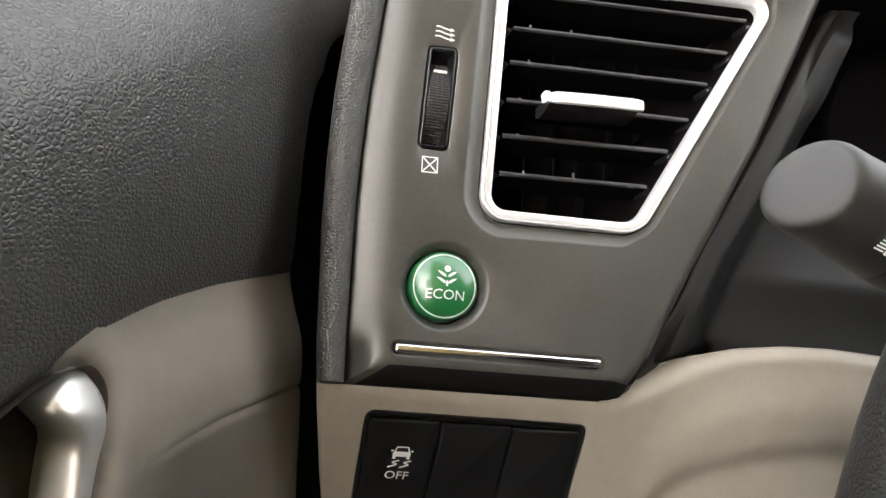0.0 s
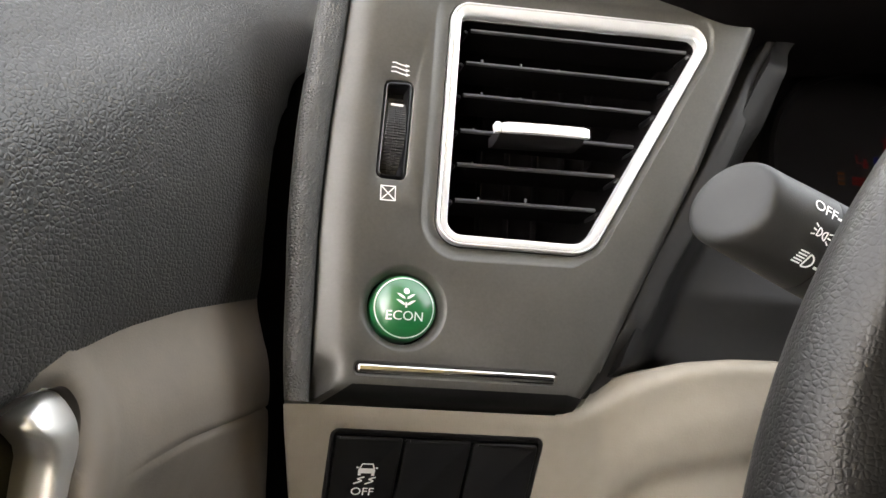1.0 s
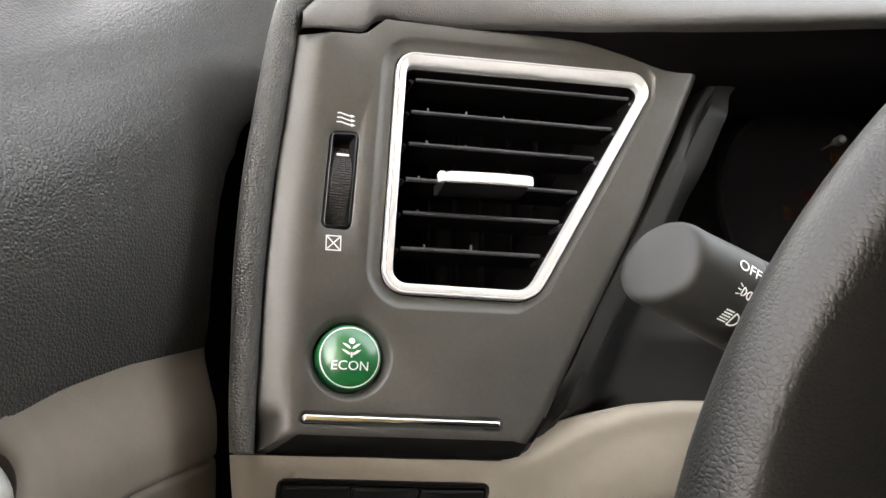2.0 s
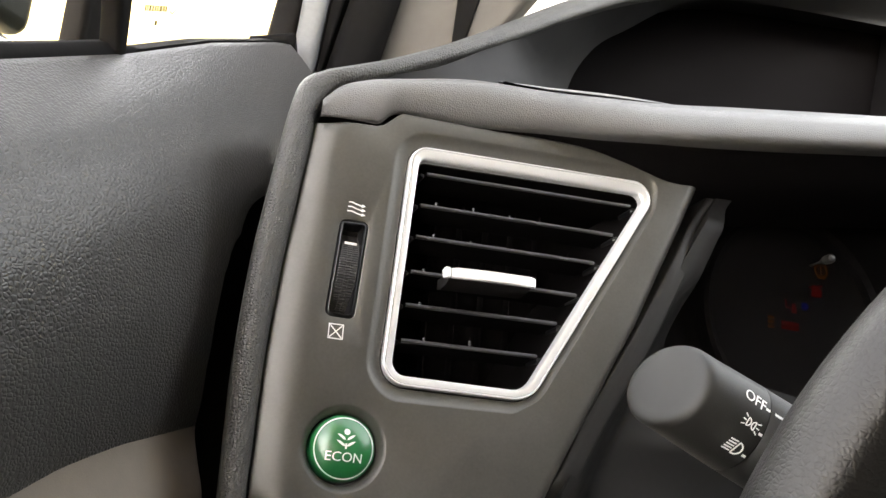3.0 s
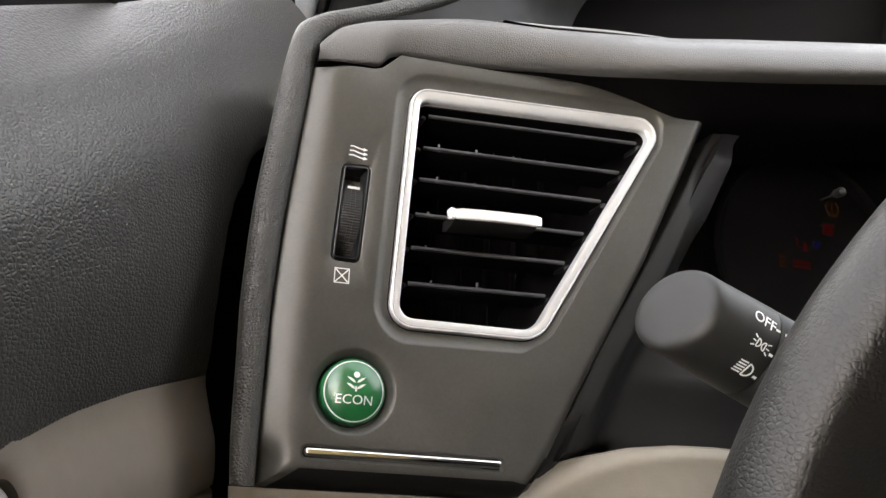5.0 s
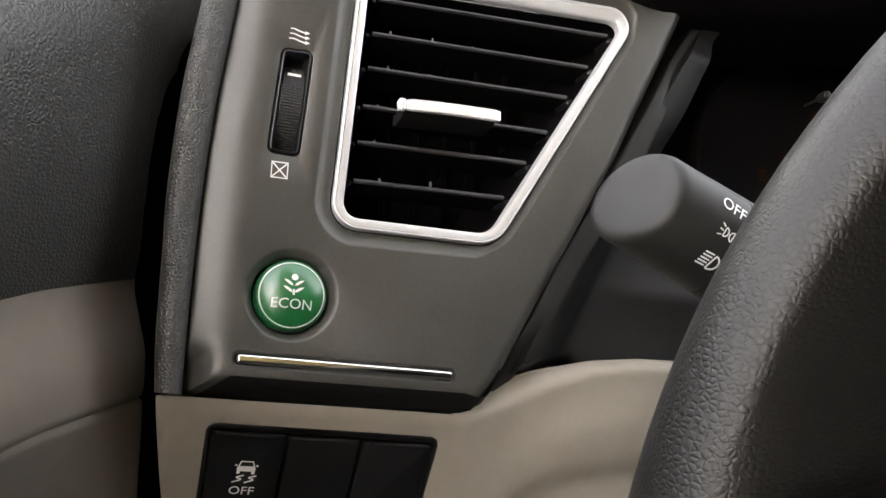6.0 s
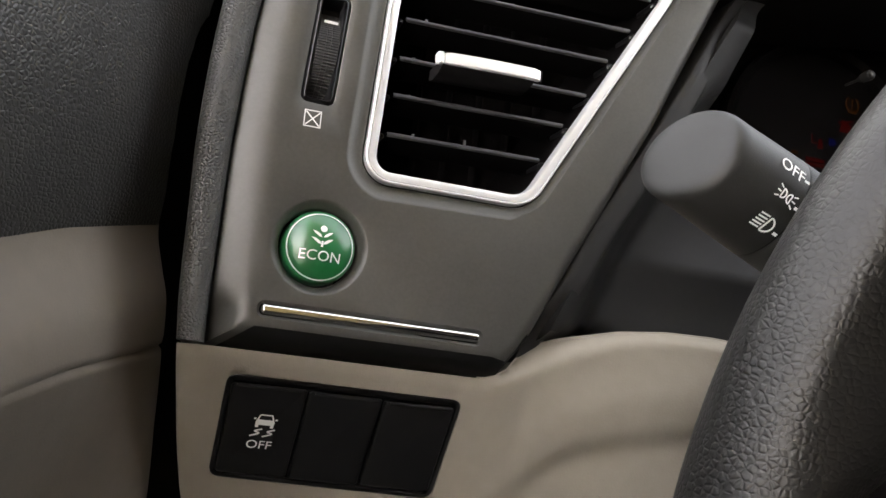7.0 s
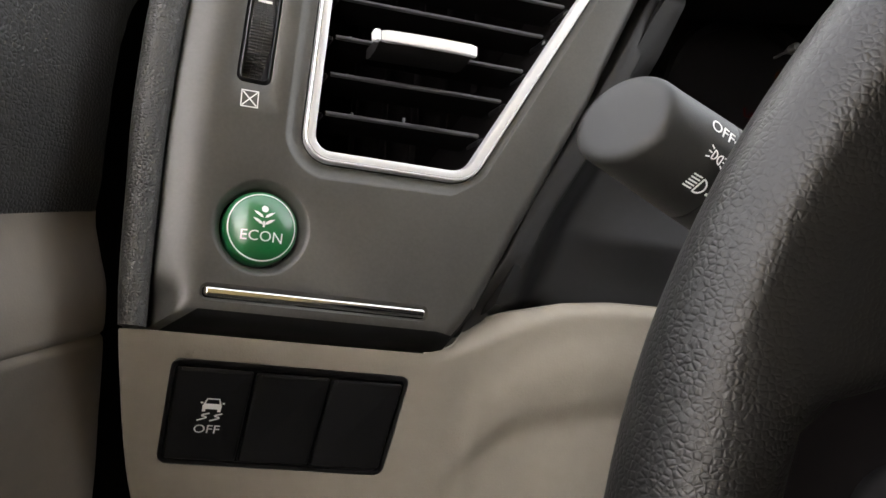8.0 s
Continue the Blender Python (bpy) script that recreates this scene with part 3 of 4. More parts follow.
# ---- leather-grained edge of the dashboard ----
def build_edge():
    outer = smooth_chain([(-40.6, -36.0, -3), (-42.3, -19, -2), (-43.6, 10, -1), (-44.6, 33, 0), (-43.9, 66.5, 0), (-41.5, 95, 0), (-39, 120, -1), (-36.6, 138, -2),
                          (-33.6, 148, -4), (-26, 154.5, -5), (-16, 160, -7), (6.7, 175, -17), (23, 185, -22), (42.5, 205, -36), (63, 222, -44), (90, 246, -58),
                          (108, 263, -64), (129, 280, -72), (165, 305, -78), (220, 336, -84), (300, 366, -90), (380, 384, -94)], 4)
    inner = smooth_chain([(-32.2, -36.2, -4), (-32.8, -19, -3), (-33.2, 10, -2.5), (-33.2, 33, -2.5), (-31.8, 66.5, -2.5), (-29.5, 94, -2.5), (-27.4, 119, -3), (-26.2, 131, -4),
                          (-23.6, 141, -5), (-18, 149, -6), (-9, 155, -8), (13, 169, -16), (32, 181, -22), (62, 207, -36), (86, 225, -45), (121, 256, -58),
                          (140, 271, -64), (160, 283, -72), (192, 304, -78), (240, 326, -84), (312, 350, -90), (384, 366, -94)], 4)
    for chain in (outer, inner):
        for _ in range(40):
            old = [p.copy() for p in chain]
            for k in range(44, len(chain) - 1):
                chain[k] = old[k] * 0.5 + (old[k - 1] + old[k + 1]) * 0.25
    loops = []
    for o, i in zip(outer, inner):
        w = o - i
        d = w.normalized()
        up = Vector((0, 0, 1))
        sec = [i + up * -6, i + up * -1.0, i + w * 0.06 + up * 1.0, i + w * 0.2 + up * 2.4, i + w * 0.45 + up * 3.2, i + w * 0.7 + up * 2.7, i + w * 0.9 + up * 1.0,
               o + up * -1.5, o + d * 0.2 + up * -4.5, o - d * 1.5 + up * -9, o - d * 5.0 + up * (-60 if o.x < 0 else -16)]
        loops.append([p * MM for p in sec])
    t = thing("dash_edge", mm(-38, -36, -6), DASH, "black leather-grained edge of the dashboard and its hood", "dashboard")
    bm = loft(loops[:37], closed=False)
    bm.verts.ensure_lookup_table()
    bm.faces.new(bm.verts[:11])
    part("edge_strip", bm, EDGE, t, "black grained upright edge", sharp=60)
    part("hood_strip", loft(loops[36:], closed=False), EDGE, t, "black grained hood edge", sharp=60)


def build_shelf():
    t = thing("dash_shelf", mm(100, 150, -20), DASH, "rounded dark grey leather-grained dashboard shelf", "dashboard")
    st = smooth_chain([(-25.4, 130.6, 138.5), (-23, 131.2, 142), (-17, 132.2, 148.5), (-6.5, 133.2, 153.5), (0, 134.2, 155.5), (8.7, 140.8, 157.5), (39, 142.4, 165), (76, 145.9, 168.4),
                       (105, 146.6, 172.4), (139, 148.6, 177.6), (177, 154.3, 185), (236, 165.6, 196.5), (340, 185, 216)], 5)
    bulge = lambda u: 1.5 + 3.0 * step01((u + 22) / 30) + 7.7 * step01((u - 5) / 115) + 15.0 * step01((u - 60) / 110)
    loops, below = [], []
    for u, lo, hi in st:
        h, g = hi - lo, bulge(u)
        k = step01((u - 15) / 120)
        low = [(0.0, 0.6), (0.0, 0.78), (0.01, 0.90), (0.04, 0.97), (0.11, 1.0), (0.24, 0.98), (0.42, 0.90), (0.62, 0.70), (0.8, 0.45), (0.93, 0.16)]
        thin = [(0.0, -0.6), (0.0, -0.2), (0.02, 0.10), (0.08, 0.32), (0.20, 0.60), (0.36, 0.86), (0.52, 1.0), (0.70, 0.98), (0.85, 0.72), (0.94, 0.30)]
        sec = [(lo + 0.15 + h * (a[0] * k + b[0] * (1 - k)), g * (a[1] * k + b[1] * (1 - k)) - 1.8 * a[0] ** 3) for a, b in zip(low, thin)] + [(hi, -3), (hi + 1.0, -8), (hi + 6, -34), (hi + 16, -75)]
        loops.append([mm(u, v, n) for v, n in sec])
        # The black sheet hangs lower to the right, standing for the shelf's shade.
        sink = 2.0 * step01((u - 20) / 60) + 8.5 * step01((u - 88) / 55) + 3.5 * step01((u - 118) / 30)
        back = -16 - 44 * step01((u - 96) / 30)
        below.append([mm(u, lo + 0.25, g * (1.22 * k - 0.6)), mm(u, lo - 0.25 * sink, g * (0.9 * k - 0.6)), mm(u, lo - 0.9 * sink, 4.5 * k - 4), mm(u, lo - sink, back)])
    part("underside", loft(below, closed=False), DUCT, t, "underside of the shelf, blackened and lowered as shade", sharp=60)
    part("shelf", loft(loops, closed=False), SHELF, t, sharp=60)
    ridge = lambda u: along([38, 77, 107, 146], [165.6, 168.9, 173.0, 177.8], u)
    loops = []
    for k in range(33):
        s = k / 32
        u = 52 + 96 * s
        v = ridge(u) + 0.5
        w = 0.05 + 1.6 * math.sin(math.pi * s) ** 0.7
        loops.append([mm(u, v - 1.2, -7), mm(u, v - 0.6, -2.6), mm(u, v, -2.0), mm(u, v + 0.3 * w, -1.5), mm(u, v + w, -1.9), mm(u, v + w + 0.3, -9)])
    part("blade", loft(loops, caps=(True, True)), PALELIP, t, "thin pale lip above a slit")
    loops = []
    for k in range(33):
        s = k / 32
        u = 54 + 90 * s
        v = ridge(u) + 0.2
        w = 0.05 + 1.35 * math.sin(math.pi * s) ** 0.8
        loops.append([mm(u, v - w, 0.25), mm(u, v + 0.3, -1.0), mm(u, v + 0.3, -5), mm(u, v - w, -5)])
    part("slit", loft(loops, caps=(True, True)), DUCT, t, "dark slit")


def build_hood():
    """Upper tier: the wall under the hood and the deep, dark display niche."""
    t = thing("display_hood", mm(200, 220, -80), DASH, "dark grey hood wall round a deep black display niche", "dashboard hood")
    a = smooth_chain([(-9, 155, -9), (13, 169, -17), (32, 181, -23), (62, 207, -37), (86, 225, -46), (121, 256, -59), (160, 283, -73), (240, 326, -85), (384, 366, -95)], 6)
    e = smooth_chain([(-4, 154, -9), (40, 166, -9), (80, 171, -12), (108, 177, -40), (131, 224, -98), (146, 257, -105), (172, 284, -107), (248, 332, -110), (424, 362, -116)], 6)
    loops = [[p.lerp(q, s) * MM + mm(0, 0, -6 * math.sin(math.pi * s)) for s in (0, 0.2, 0.4, 0.6, 0.8, 1)] for p, q in zip(a, e)]
    part("hood_wall", loft(loops, closed=False), HOODMAT, t, sharp=60)
    niche = [p * MM for p in e[16:]] + [mm(384, 214, -30), mm(240, 196, -30), mm(141, 180, -26)]
    deep = [p + mm(20, 60, -130) for p in niche]
    mid = [p.lerp(q, 0.25) for p, q in zip(niche, deep)]
    part("niche", loft([niche, mid, deep], caps=(False, True)), NICHE, t, "black display niche")
    q = rounded([(120, 215), (440, 262), (470, 420), (170, 372)], [8, 8, 14, 60], 6)
    back = lambda p, d: mm(p.x, p.y, -150 + d)
    bm = loft([[back(p, -6) for p in q], [back(p, 0) for p in q], [back(p, 1.2) for p in grown(q, -1.5)]], caps=(False, True))
    part("display", bm, plain("smoked_display", (0.0038, 0.0033, 0.0036), 0.6, amount=0.03, spec=0.03), t, "unlit smoked display")


# ---- lower tier: instrument surround and cluster ----
def build_surround():
    t = thing("instrument_surround", mm(180, 40, -20), DASH, "charcoal plastic surround of the instruments and steering column", "dashboard")
    edge_u = lambda v: along([-60, -12, 25, 71, 118, 137, 160], [66, 85.5, 102.5, 128.5, 153.5, 166, 181], v)
    gauge = rounded([(154.5, 63), (157, 83), (184, 141), (203, 157), (372, 200), (345, 46), (236, 52)], [8, 14, 30, 12, 10, 10, 12], 5)
    out = [(edge_u(v) + 6.5, v) for v in range(-28, 150, 6)] + [(edge_u(150) + 2, 150), (200, 158), (360, 192)] + [(u, knee_top(u) - 5) for u in range(340, 87, -4)]
    def h(u, v):
        s = (u - edge_u(v)) * 0.88
        n = -3.0 - 2.2 * step01(s / 3) - 0.22 * min(s, 9)
        n -= (24 - 15 * step01((v - 70) / 30)) * step01((s - 8) / 22)
        n -= 8 * step01((v - 122) / 18) * step01((34 - s) / 20)
        n -= 16 * step01((knee_top(u) + 4 - v) / 4) * step01((40 - s) / 20)
        n += 7 * step01((22 - abs(v - 20)) / 40) * step01((s - 20) / 40)
        return n
    bm = clipped_sheet(out, [gauge], h, 3.0, 10)
    part("surround", bm, CHARCOAL, t, sharp=50)
    loops, gap = [], []
    run = [Vector((edge_u(v) + 1.0, v)) for v in np.linspace(-34, 152, 47)]
    for k, p in enumerate(run):
        way = (run[min(k + 1, len(run) - 1)] - run[max(k - 1, 0)]).normalized()
        side = Vector((way.y, -way.x))
        w = along([-20, 8, 60, 112, 150], [8.0, 10.0, 11.5, 9.5, 7.0], p.y)
        dive = 9 * step01((p.y - 96) / 50) + 9 * step01((4 - p.y) / 20)
        loops.append([mm(p.x + side.x * s * w, p.y + side.y * s * w, n - dive) for s, n in ((0.0, -30), (0.0, -7.0), (0.03, -6.0), (0.08, -5.6), (0.4, -6.0), (0.8, -6.9), (0.94, -7.5), (1.0, -8.4), (1.04, -12), (1.12, -24))])
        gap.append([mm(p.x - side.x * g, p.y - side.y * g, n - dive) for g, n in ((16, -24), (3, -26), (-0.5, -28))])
    part("surround_lip", loft(loops, closed=False), LIPMAT, t, "dark grey raised lip", sharp=60)
    # The gap's floor takes near black: its shade is in the colour.
    part("gap_floor", loft(gap, closed=False), VOID, t, "gap floor beside the trim panel, blackened as shade", sharp=60)
    c = thing("instrument_cluster", mm(250, 100, -110), DASH, "unlit round instrument cluster behind a dark bezel", "instrument cluster")
    rim = [mm(p.x, p.y, h(p.x, p.y) - 1) for p in gauge]
    deep = [mm(p.x + 30, p.y + 12, -118) for p in grown(gauge, 6)]
    mid = [a.lerp(b, 0.5) for a, b in zip(rim, deep)]
    part("bezel", loft([rim, mid, deep], caps=(False, True)), GAUGEBLACK, c, "black tapering bezel")
    # Added black sheet behind the shelf; it blocks light from the dial.
    cover = [(120, 160), (180, 172), (260, 188), (420, 222)]
    rows = [[mm(u, v, n) for n in (-12, -60, -165)] + [mm(u, v + 2, -165), mm(u, v + 2, -12)] for u, v in cover]
    part("cover", loft(rows, caps=(True, True)), VOID, c, "added unseen sheet keeping light off the dial")
    bm = loft([[mm(300 + 62 * math.cos(a), 118 + 62 * math.sin(a), n) for a in [k * math.pi / 24 for k in range(48)]] for n in (-116, -112)], caps=(False, True))
    part("dial_face", bm, GAUGEBLACK, c, "dark dial face")
    bm = loft([[mm(300 + r * math.cos(a), 118 + r * math.sin(a), n) for a in [k * math.pi / 24 for k in range(48)]] for r, n in ((68, -116), (68, -106), (66, -104), (62, -106), (62, -113))])
    part("dial_ring", bm, GAUGEBLACK, c, "black dial ring")
    def lamp(u, v, mat, shape):
        bm = bmesh.new()
        pl = on_panel(u, v, -111.8)
        for kind, pts, w in shape:
            if kind == "line":
                ribbon(bm, pts, w, pl, 0.2)
            else:
                patch(bm, pts, pl, 0.2)
        part("warning_lamp", bm, mat, c, "small faintly glowing warning symbol")
    lamp(324.8, 154.9, AMBERLAMP, [("line", [tuple(p) for p in arc(0, 0, 4.6, -235, 55, 20)], 1.0), ("line", [(0, 3), (0, -0.6)], 1.0), ("line", [(0, -1.6), (0, -2.8)], 1.0), ("line", [(-3, -5), (3, -5)], 1.0)])
    lamp(319.8, 139.8, REDLAMP, [("area", [(-4, -3.4), (4, -3.4), (4.6, 1.5), (-2, 4.2)], 0), ("line", [(-5, 2), (5.4, 4.4)], 1.0)])
    lamp(299.8, 127.0, REDLAMP, [("line", [(-3.6, 4), (-3.2, -1), (0.4, -1)], 1.0), ("area", [(0.5, -4), (4.6, -4), (3.4, 2.0), (1.6, 2.0)], 0)])
    lamp(311.1, 128.6, BLUELAMP, [("area", [(-2.6, -2.2), (1.0, -2.2), (2.8, 0), (1.0, 2.2), (-2.6, 2.2)], 0)])
    lamp(284.7, 114.8, AMBERLAMP, [("line", [(-2.2, 3), (2.2, 3)], 1.5), ("line", [(-2.2, 0), (2.2, 0)], 1.4), ("line", [(-2.2, -3), (2.2, -3)], 1.5)])
    lamp(298.4, 114.6, REDLAMP, [("line", [(-6, 1), (7, 1)], 2.2), ("line", [(-6, -1.9), (7, -1.9)], 1.8)])
    prof = [(0.7, -33), (0.7, -26), (2.2, -22), (2.5, -19), (2.3, -17.2), (1.6, -16.5), (0.4, -16.3)]
    bm = loft([[mm(247 + r * math.cos(a), 124 + r * math.sin(a), n) for a in [k * math.pi / 10 for k in range(20)]] for r, n in prof[2:]], caps=(True, True))
    knob = part("reset_knob", bm, STALKGREY, c, "small glossy black reset knob")
    bm = loft([[mm(247 + r * math.cos(a), 124 + r * math.sin(a), n) for a in [k * math.pi / 4 for k in range(8)]] for r, n in prof[:3]], caps=(True, False))
    part("stem", bm, VOID, knob)


# ---- beige knee panel and its switches ----
BOX = rounded([(-22.4, -44.4), (-21.0, -80.9), (58.2, -81.6), (60.8, -45.0)], [3.2, 3.6, 3.6, 3.2], 5)


def knee_top(u):
    return along([-60, 66, 71, 76, 86, 98, 122, 143, 164, 220, 340], [-36.6, -36.6, -35.2, -32.5, -22.6, -18.2, -12.6, -10.2, -9.6, -12, -20], u)


def knee_slope(u):
    return along([-40, -20, 59, 90, 130, 340], [0.9, 0.85, 0.46, 0.28, 0.2, 0.25], u)


def knee(u, v):
    top = knee_top(u)
    d = max(0.0, top - v)
    n = -7.5 - knee_slope(u) * d - 1.2 * step01((1.5 - d) / 1.5)
    ridge = along([60, 72, 80, 88, 104, 121, 136, 150, 164, 340], [-34, -36.5, -34.6, -31, -22.8, -17.0, -14.2, -13.0, -12.8, -24], u)
    up = max(0.0, v - ridge + 0.8)
    n -= 0.95 * up * up / (up + 1.6)
    crease = along([70, 87, 98, 110, 136, 163, 230, 340], [-100, -75, -66, -59, -52.6, -49, -50, -60], u)
    n -= 3.6 * step01((crease + 5 - v) / 10) * step01((u - 76) / 26)
    n += 1.4 * step01(1 - abs(v - crease - 16) / 16) * step01((u - 80) / 30)
    n -= 7 * step01((-33 - u + 0.10 * (v + 40)) / 9)
    return n


def build_knee():
    t = thing("knee_panel", mm(120, -120, -80), DASH, "beige plastic knee panel below the dashboard", "dashboard")
    left = smooth_chain([(-39.8, -36.6), (-39.0, -42), (-37.2, -52), (-34.4, -66), (-31.0, -80), (-27.5, -92), (-20, -112), (-8, -135)], 4)
    top = [(u, knee_top(u)) for u in range(340, 60, -3)]
    out = [tuple(p) for p in left] + [(340, -135)] + top + [(66, -36.6)]
    bm = clipped_sheet(out, [BOX], knee, 2.4, 7)
    part("panel", bm, BEIGE, t, sharp=50)
    rim = [(u, knee_top(u), knee(u, knee_top(u))) for u in range(64, 250, 3)]
    loops = [[mm(u, v + 0.1 + 0.5 * math.sin(q), n - 0.35 + 0.5 * math.cos(q)) for q in [k * math.pi / 4 for k in range(8)]] for u, v, n in rim]
    part("upper_rim", loft(loops, caps=(True, True)), BEIGE, t, "rounded upper rim")


def build_switches():
    t = thing("switch_bank", mm(20, -62, -34), DASH, "black bank of three switches in the beige panel", "switch panel")
    mean = lambda u, v: -8.6 - knee_slope(u) * (-36.6 - v)
    loops = []
    for d, z in ((-0.05, -5), (-0.1, 0.6), (-0.5, 1.0), (-1.4, 0.9), (-1.9, 0.2), (-2.2, -2.5)):
        loops.append([mm(p.x, p.y, mean(p.x, p.y) + z) for p in grown(BOX, d)])
    bm = loft(loops)
    bm.faces.new([bm.verts.new(p) for p in [mm(q.x, q.y, mean(q.x, q.y) - 2.2) for q in grown(BOX, -1.0)]])
    part("frame", bm, SWITCHMAT, t)
    def skew(s, v):
        """Across the bank by parts of its width, at a height v."""
        l = along([-80.9, -44.4], [-21.0, -22.4], v) + 2.2
        r = along([-81.6, -45.0], [58.2, 60.8], v) - 2.2
        return l + (r - l) * s
    for k, (a, b) in enumerate(((0.0, 0.325), (0.338, 0.662), (0.675, 1.0))):
        v0, v1 = -79.0, -47.2 - 0.4 * k
        q = rounded([(skew(a, v1), v1), (skew(a, v0), v0), (skew(b, v0), v0), (skew(b, v1), v1)], [1.2] * 4, 4)
        loops = [[mm(p.x, p.y, mean(p.x, p.y) + z) for p in grown(q, d)] for d, z in ((0, -2), (0, 0.8), (-0.25, 1.35), (-0.8, 1.6))]
        sw = part("switch" if k == 0 else "blank", loft(loops, caps=(False, True)), SWITCHMAT, t, "black push switch" if k == 0 else "plain black blanking plate")
        # raised top lip of each piece
        bm = bmesh.new()
        loops = []
        for s in range(7):
            u = skew(a + (b - a) * (0.06 + 0.88 * s / 6), v1)
            loops.append([mm(u, v1 - 0.6 + dv, mean(u, v1) + 1.5 + z) for dv, z in ((0.4, 0), (0.4, 0.35), (0, 0.6), (-0.5, 0.5), (-0.9, 0))])
        loft(loops, caps=(True, True), bm=bm)
        part("lip", bm, SWITCHMAT, sw)
        if k == 0:
            pl = lambda x, y, hh: mm(-6.2 + x, -62.4 + y * 0.8, mean(-6.2 + x, -62.4 + y * 0.8) + 1.62 + hh)
            part("lettering", letters("OFF", 3.6, lambda x, y, hh: pl(x - 0.3, y - 7.0, hh), 0.1, 8.6), INK, sw, "white letters reading OFF")
            bm = bmesh.new()
            ribbon(bm, [(-2.75, 4.0), (-2.0, 6.3), (2.0, 6.3), (2.75, 4.0)], 0.55, pl, 0.1)
            patch(bm, [(-3.1, 1.9), (3.1, 1.9), (3.25, 3.3), (2.85, 4.25), (-2.85, 4.25), (-3.25, 3.3)], pl, 0.1)
            for x in (-2.55, 2.55):
                patch(bm, [(x - 0.55, 0.8), (x + 0.55, 0.8), (x + 0.55, 1.95), (x - 0.55, 1.95)], pl, 0.1)
                patch(bm, [(x * 1.42 - 0.4, 4.2), (x * 1.42 + 0.4, 4.2), (x * 1.42 + 0.4, 4.9), (x * 1.42 - 0.4, 4.9)], pl, 0.1)
            for x in (-2.3, 2.0):
                ribbon(bm, [tuple(p) for p in smooth_chain([(x + 1.9, 0.2), (x - 0.5, -0.9), (x + 1.1, -1.7), (x - 1.9, -3.2)], 4)], 0.62, pl, 0.1)
            part("skid_symbol", bm, INK, sw, "white printed skidding car symbol")


# ---- stalk ----
def build_stalk():
    t = thing("light_stalk", mm(110, 0, 111), DASH, "charcoal plastic light switch stalk with white symbols", "stalk")
    o = Vector((68.5, 18.7, 110.5))
    a = Vector((0.926, -0.377, 0.0)).normalized()
    nz = Vector((0, 0, 1))
    b = nz.cross(a)
    def ring(s, r, slant=0.0, k=56):
        out = []
        for i in range(k):
            q = 2 * math.pi * i / k
            x, z = r * math.cos(q), r * math.sin(q)
            out.append((o + a * (s + slant * z) + b * x + nz * z) * MM)
        return out
    R = 13.6
    S = 0.38
    prof = [(24.4, R + 0.6, 0.0), (21, R + 0.5, 0.08), (14.0, R + 0.3, 0.24), (5.5, R, S), (2.0, R, S), (0.5, R - 0.05, S), (-0.4, R - 0.3, S), (-1.1, R - 0.75, S), (-1.55, R - 1.4, S), (-1.82, R - 2.3, S), (-1.96, R - 4, S), (-2.0, 4, S), (-2.0, 0.5, S)]
    knob = part("knob", loft([ring(*p) for p in prof], caps=(False, True)), STALKGREY, t, "rotating end knob", sharp=60)
    part("gap", loft([ring(24.2, R - 0.1), ring(25.2, R - 0.1)]), VOID, t)
    collar = part("collar", loft([ring(25.0, R + 0.1), ring(25.3, R + 0.6), ring(40, R + 0.8), ring(58, R - 1), ring(100, R - 4)], caps=(False, True)), STALKGREY, t, sharp=60)
    def wrap(s0, t0, turn=0.0, lift_by=0.05):
        c, si = math.cos(radians(turn)), math.sin(radians(turn))
        def place(x, y, h):
            s, w = s0 + c * x - si * y, t0 + si * x + c * y
            q = w / R
            r = R + 0.5 + h + lift_by
            return (o + a * s + b * r * math.sin(q) + nz * r * math.cos(q)) * MM
        return place
    part("lettering", letters("OFF", 3.5, wrap(19.2, 4.2, -8), 0.08, 7.2), INK, knob, "white letters reading OFF")
    bm = bmesh.new()
    ribbon(bm, [(-0.7, 0), (0.7, 0)], 0.75, wrap(23.7, 3.4))
    ribbon(bm, [(-0.6, 0), (0.6, 0)], 0.75, wrap(25.0 - 1.2, -4.0))
    ribbon(bm, [(-0.6, 0), (0.6, 0)], 0.75, wrap(23.6, -11.4))
    part("position_dashes", bm, INK, knob, "white position dashes")
    bm = bmesh.new()
    pl0 = wrap(19.9, -2.8, -8)
    pl = lambda x, y, h: pl0(x * 0.85, y * 0.9, h)
    ribbon(bm, [tuple(p) for p in arc(-1.6, 0, 1.3, -90, 90, 8)] + [(-1.6, 1.3)], 0.38, pl)
    ribbon(bm, [(-1.6, 1.3), (-1.6, -1.3)], 0.38, pl)
    ribbon(bm, [tuple(p) for p in arc(1.6, 0, 1.3, 90, 270, 8)], 0.38, pl)
    ribbon(bm, [(1.6, 1.3), (1.6, -1.3)], 0.38, pl)
    for y in (-1.5, 0, 1.5):
        ribbon(bm, [(-2.2, y * 0.8), (-3.4, y * 1.2)], 0.36, pl)
        ribbon(bm, [(2.2, y * 0.8), (3.4, y * 1.2)], 0.36, pl)
    part("side_lamp_symbol", bm, INK, knob, "white side lamp symbol")
    bm = bmesh.new()
    pl = wrap(20.0, -10.6, -8)
    ribbon(bm, [(0, 2.0), (0, -2.0)], 0.42, pl)
    ribbon(bm, [tuple(p) for p in arc(0, 0, 2.0, -90, 90, 12)], 0.42, pl)
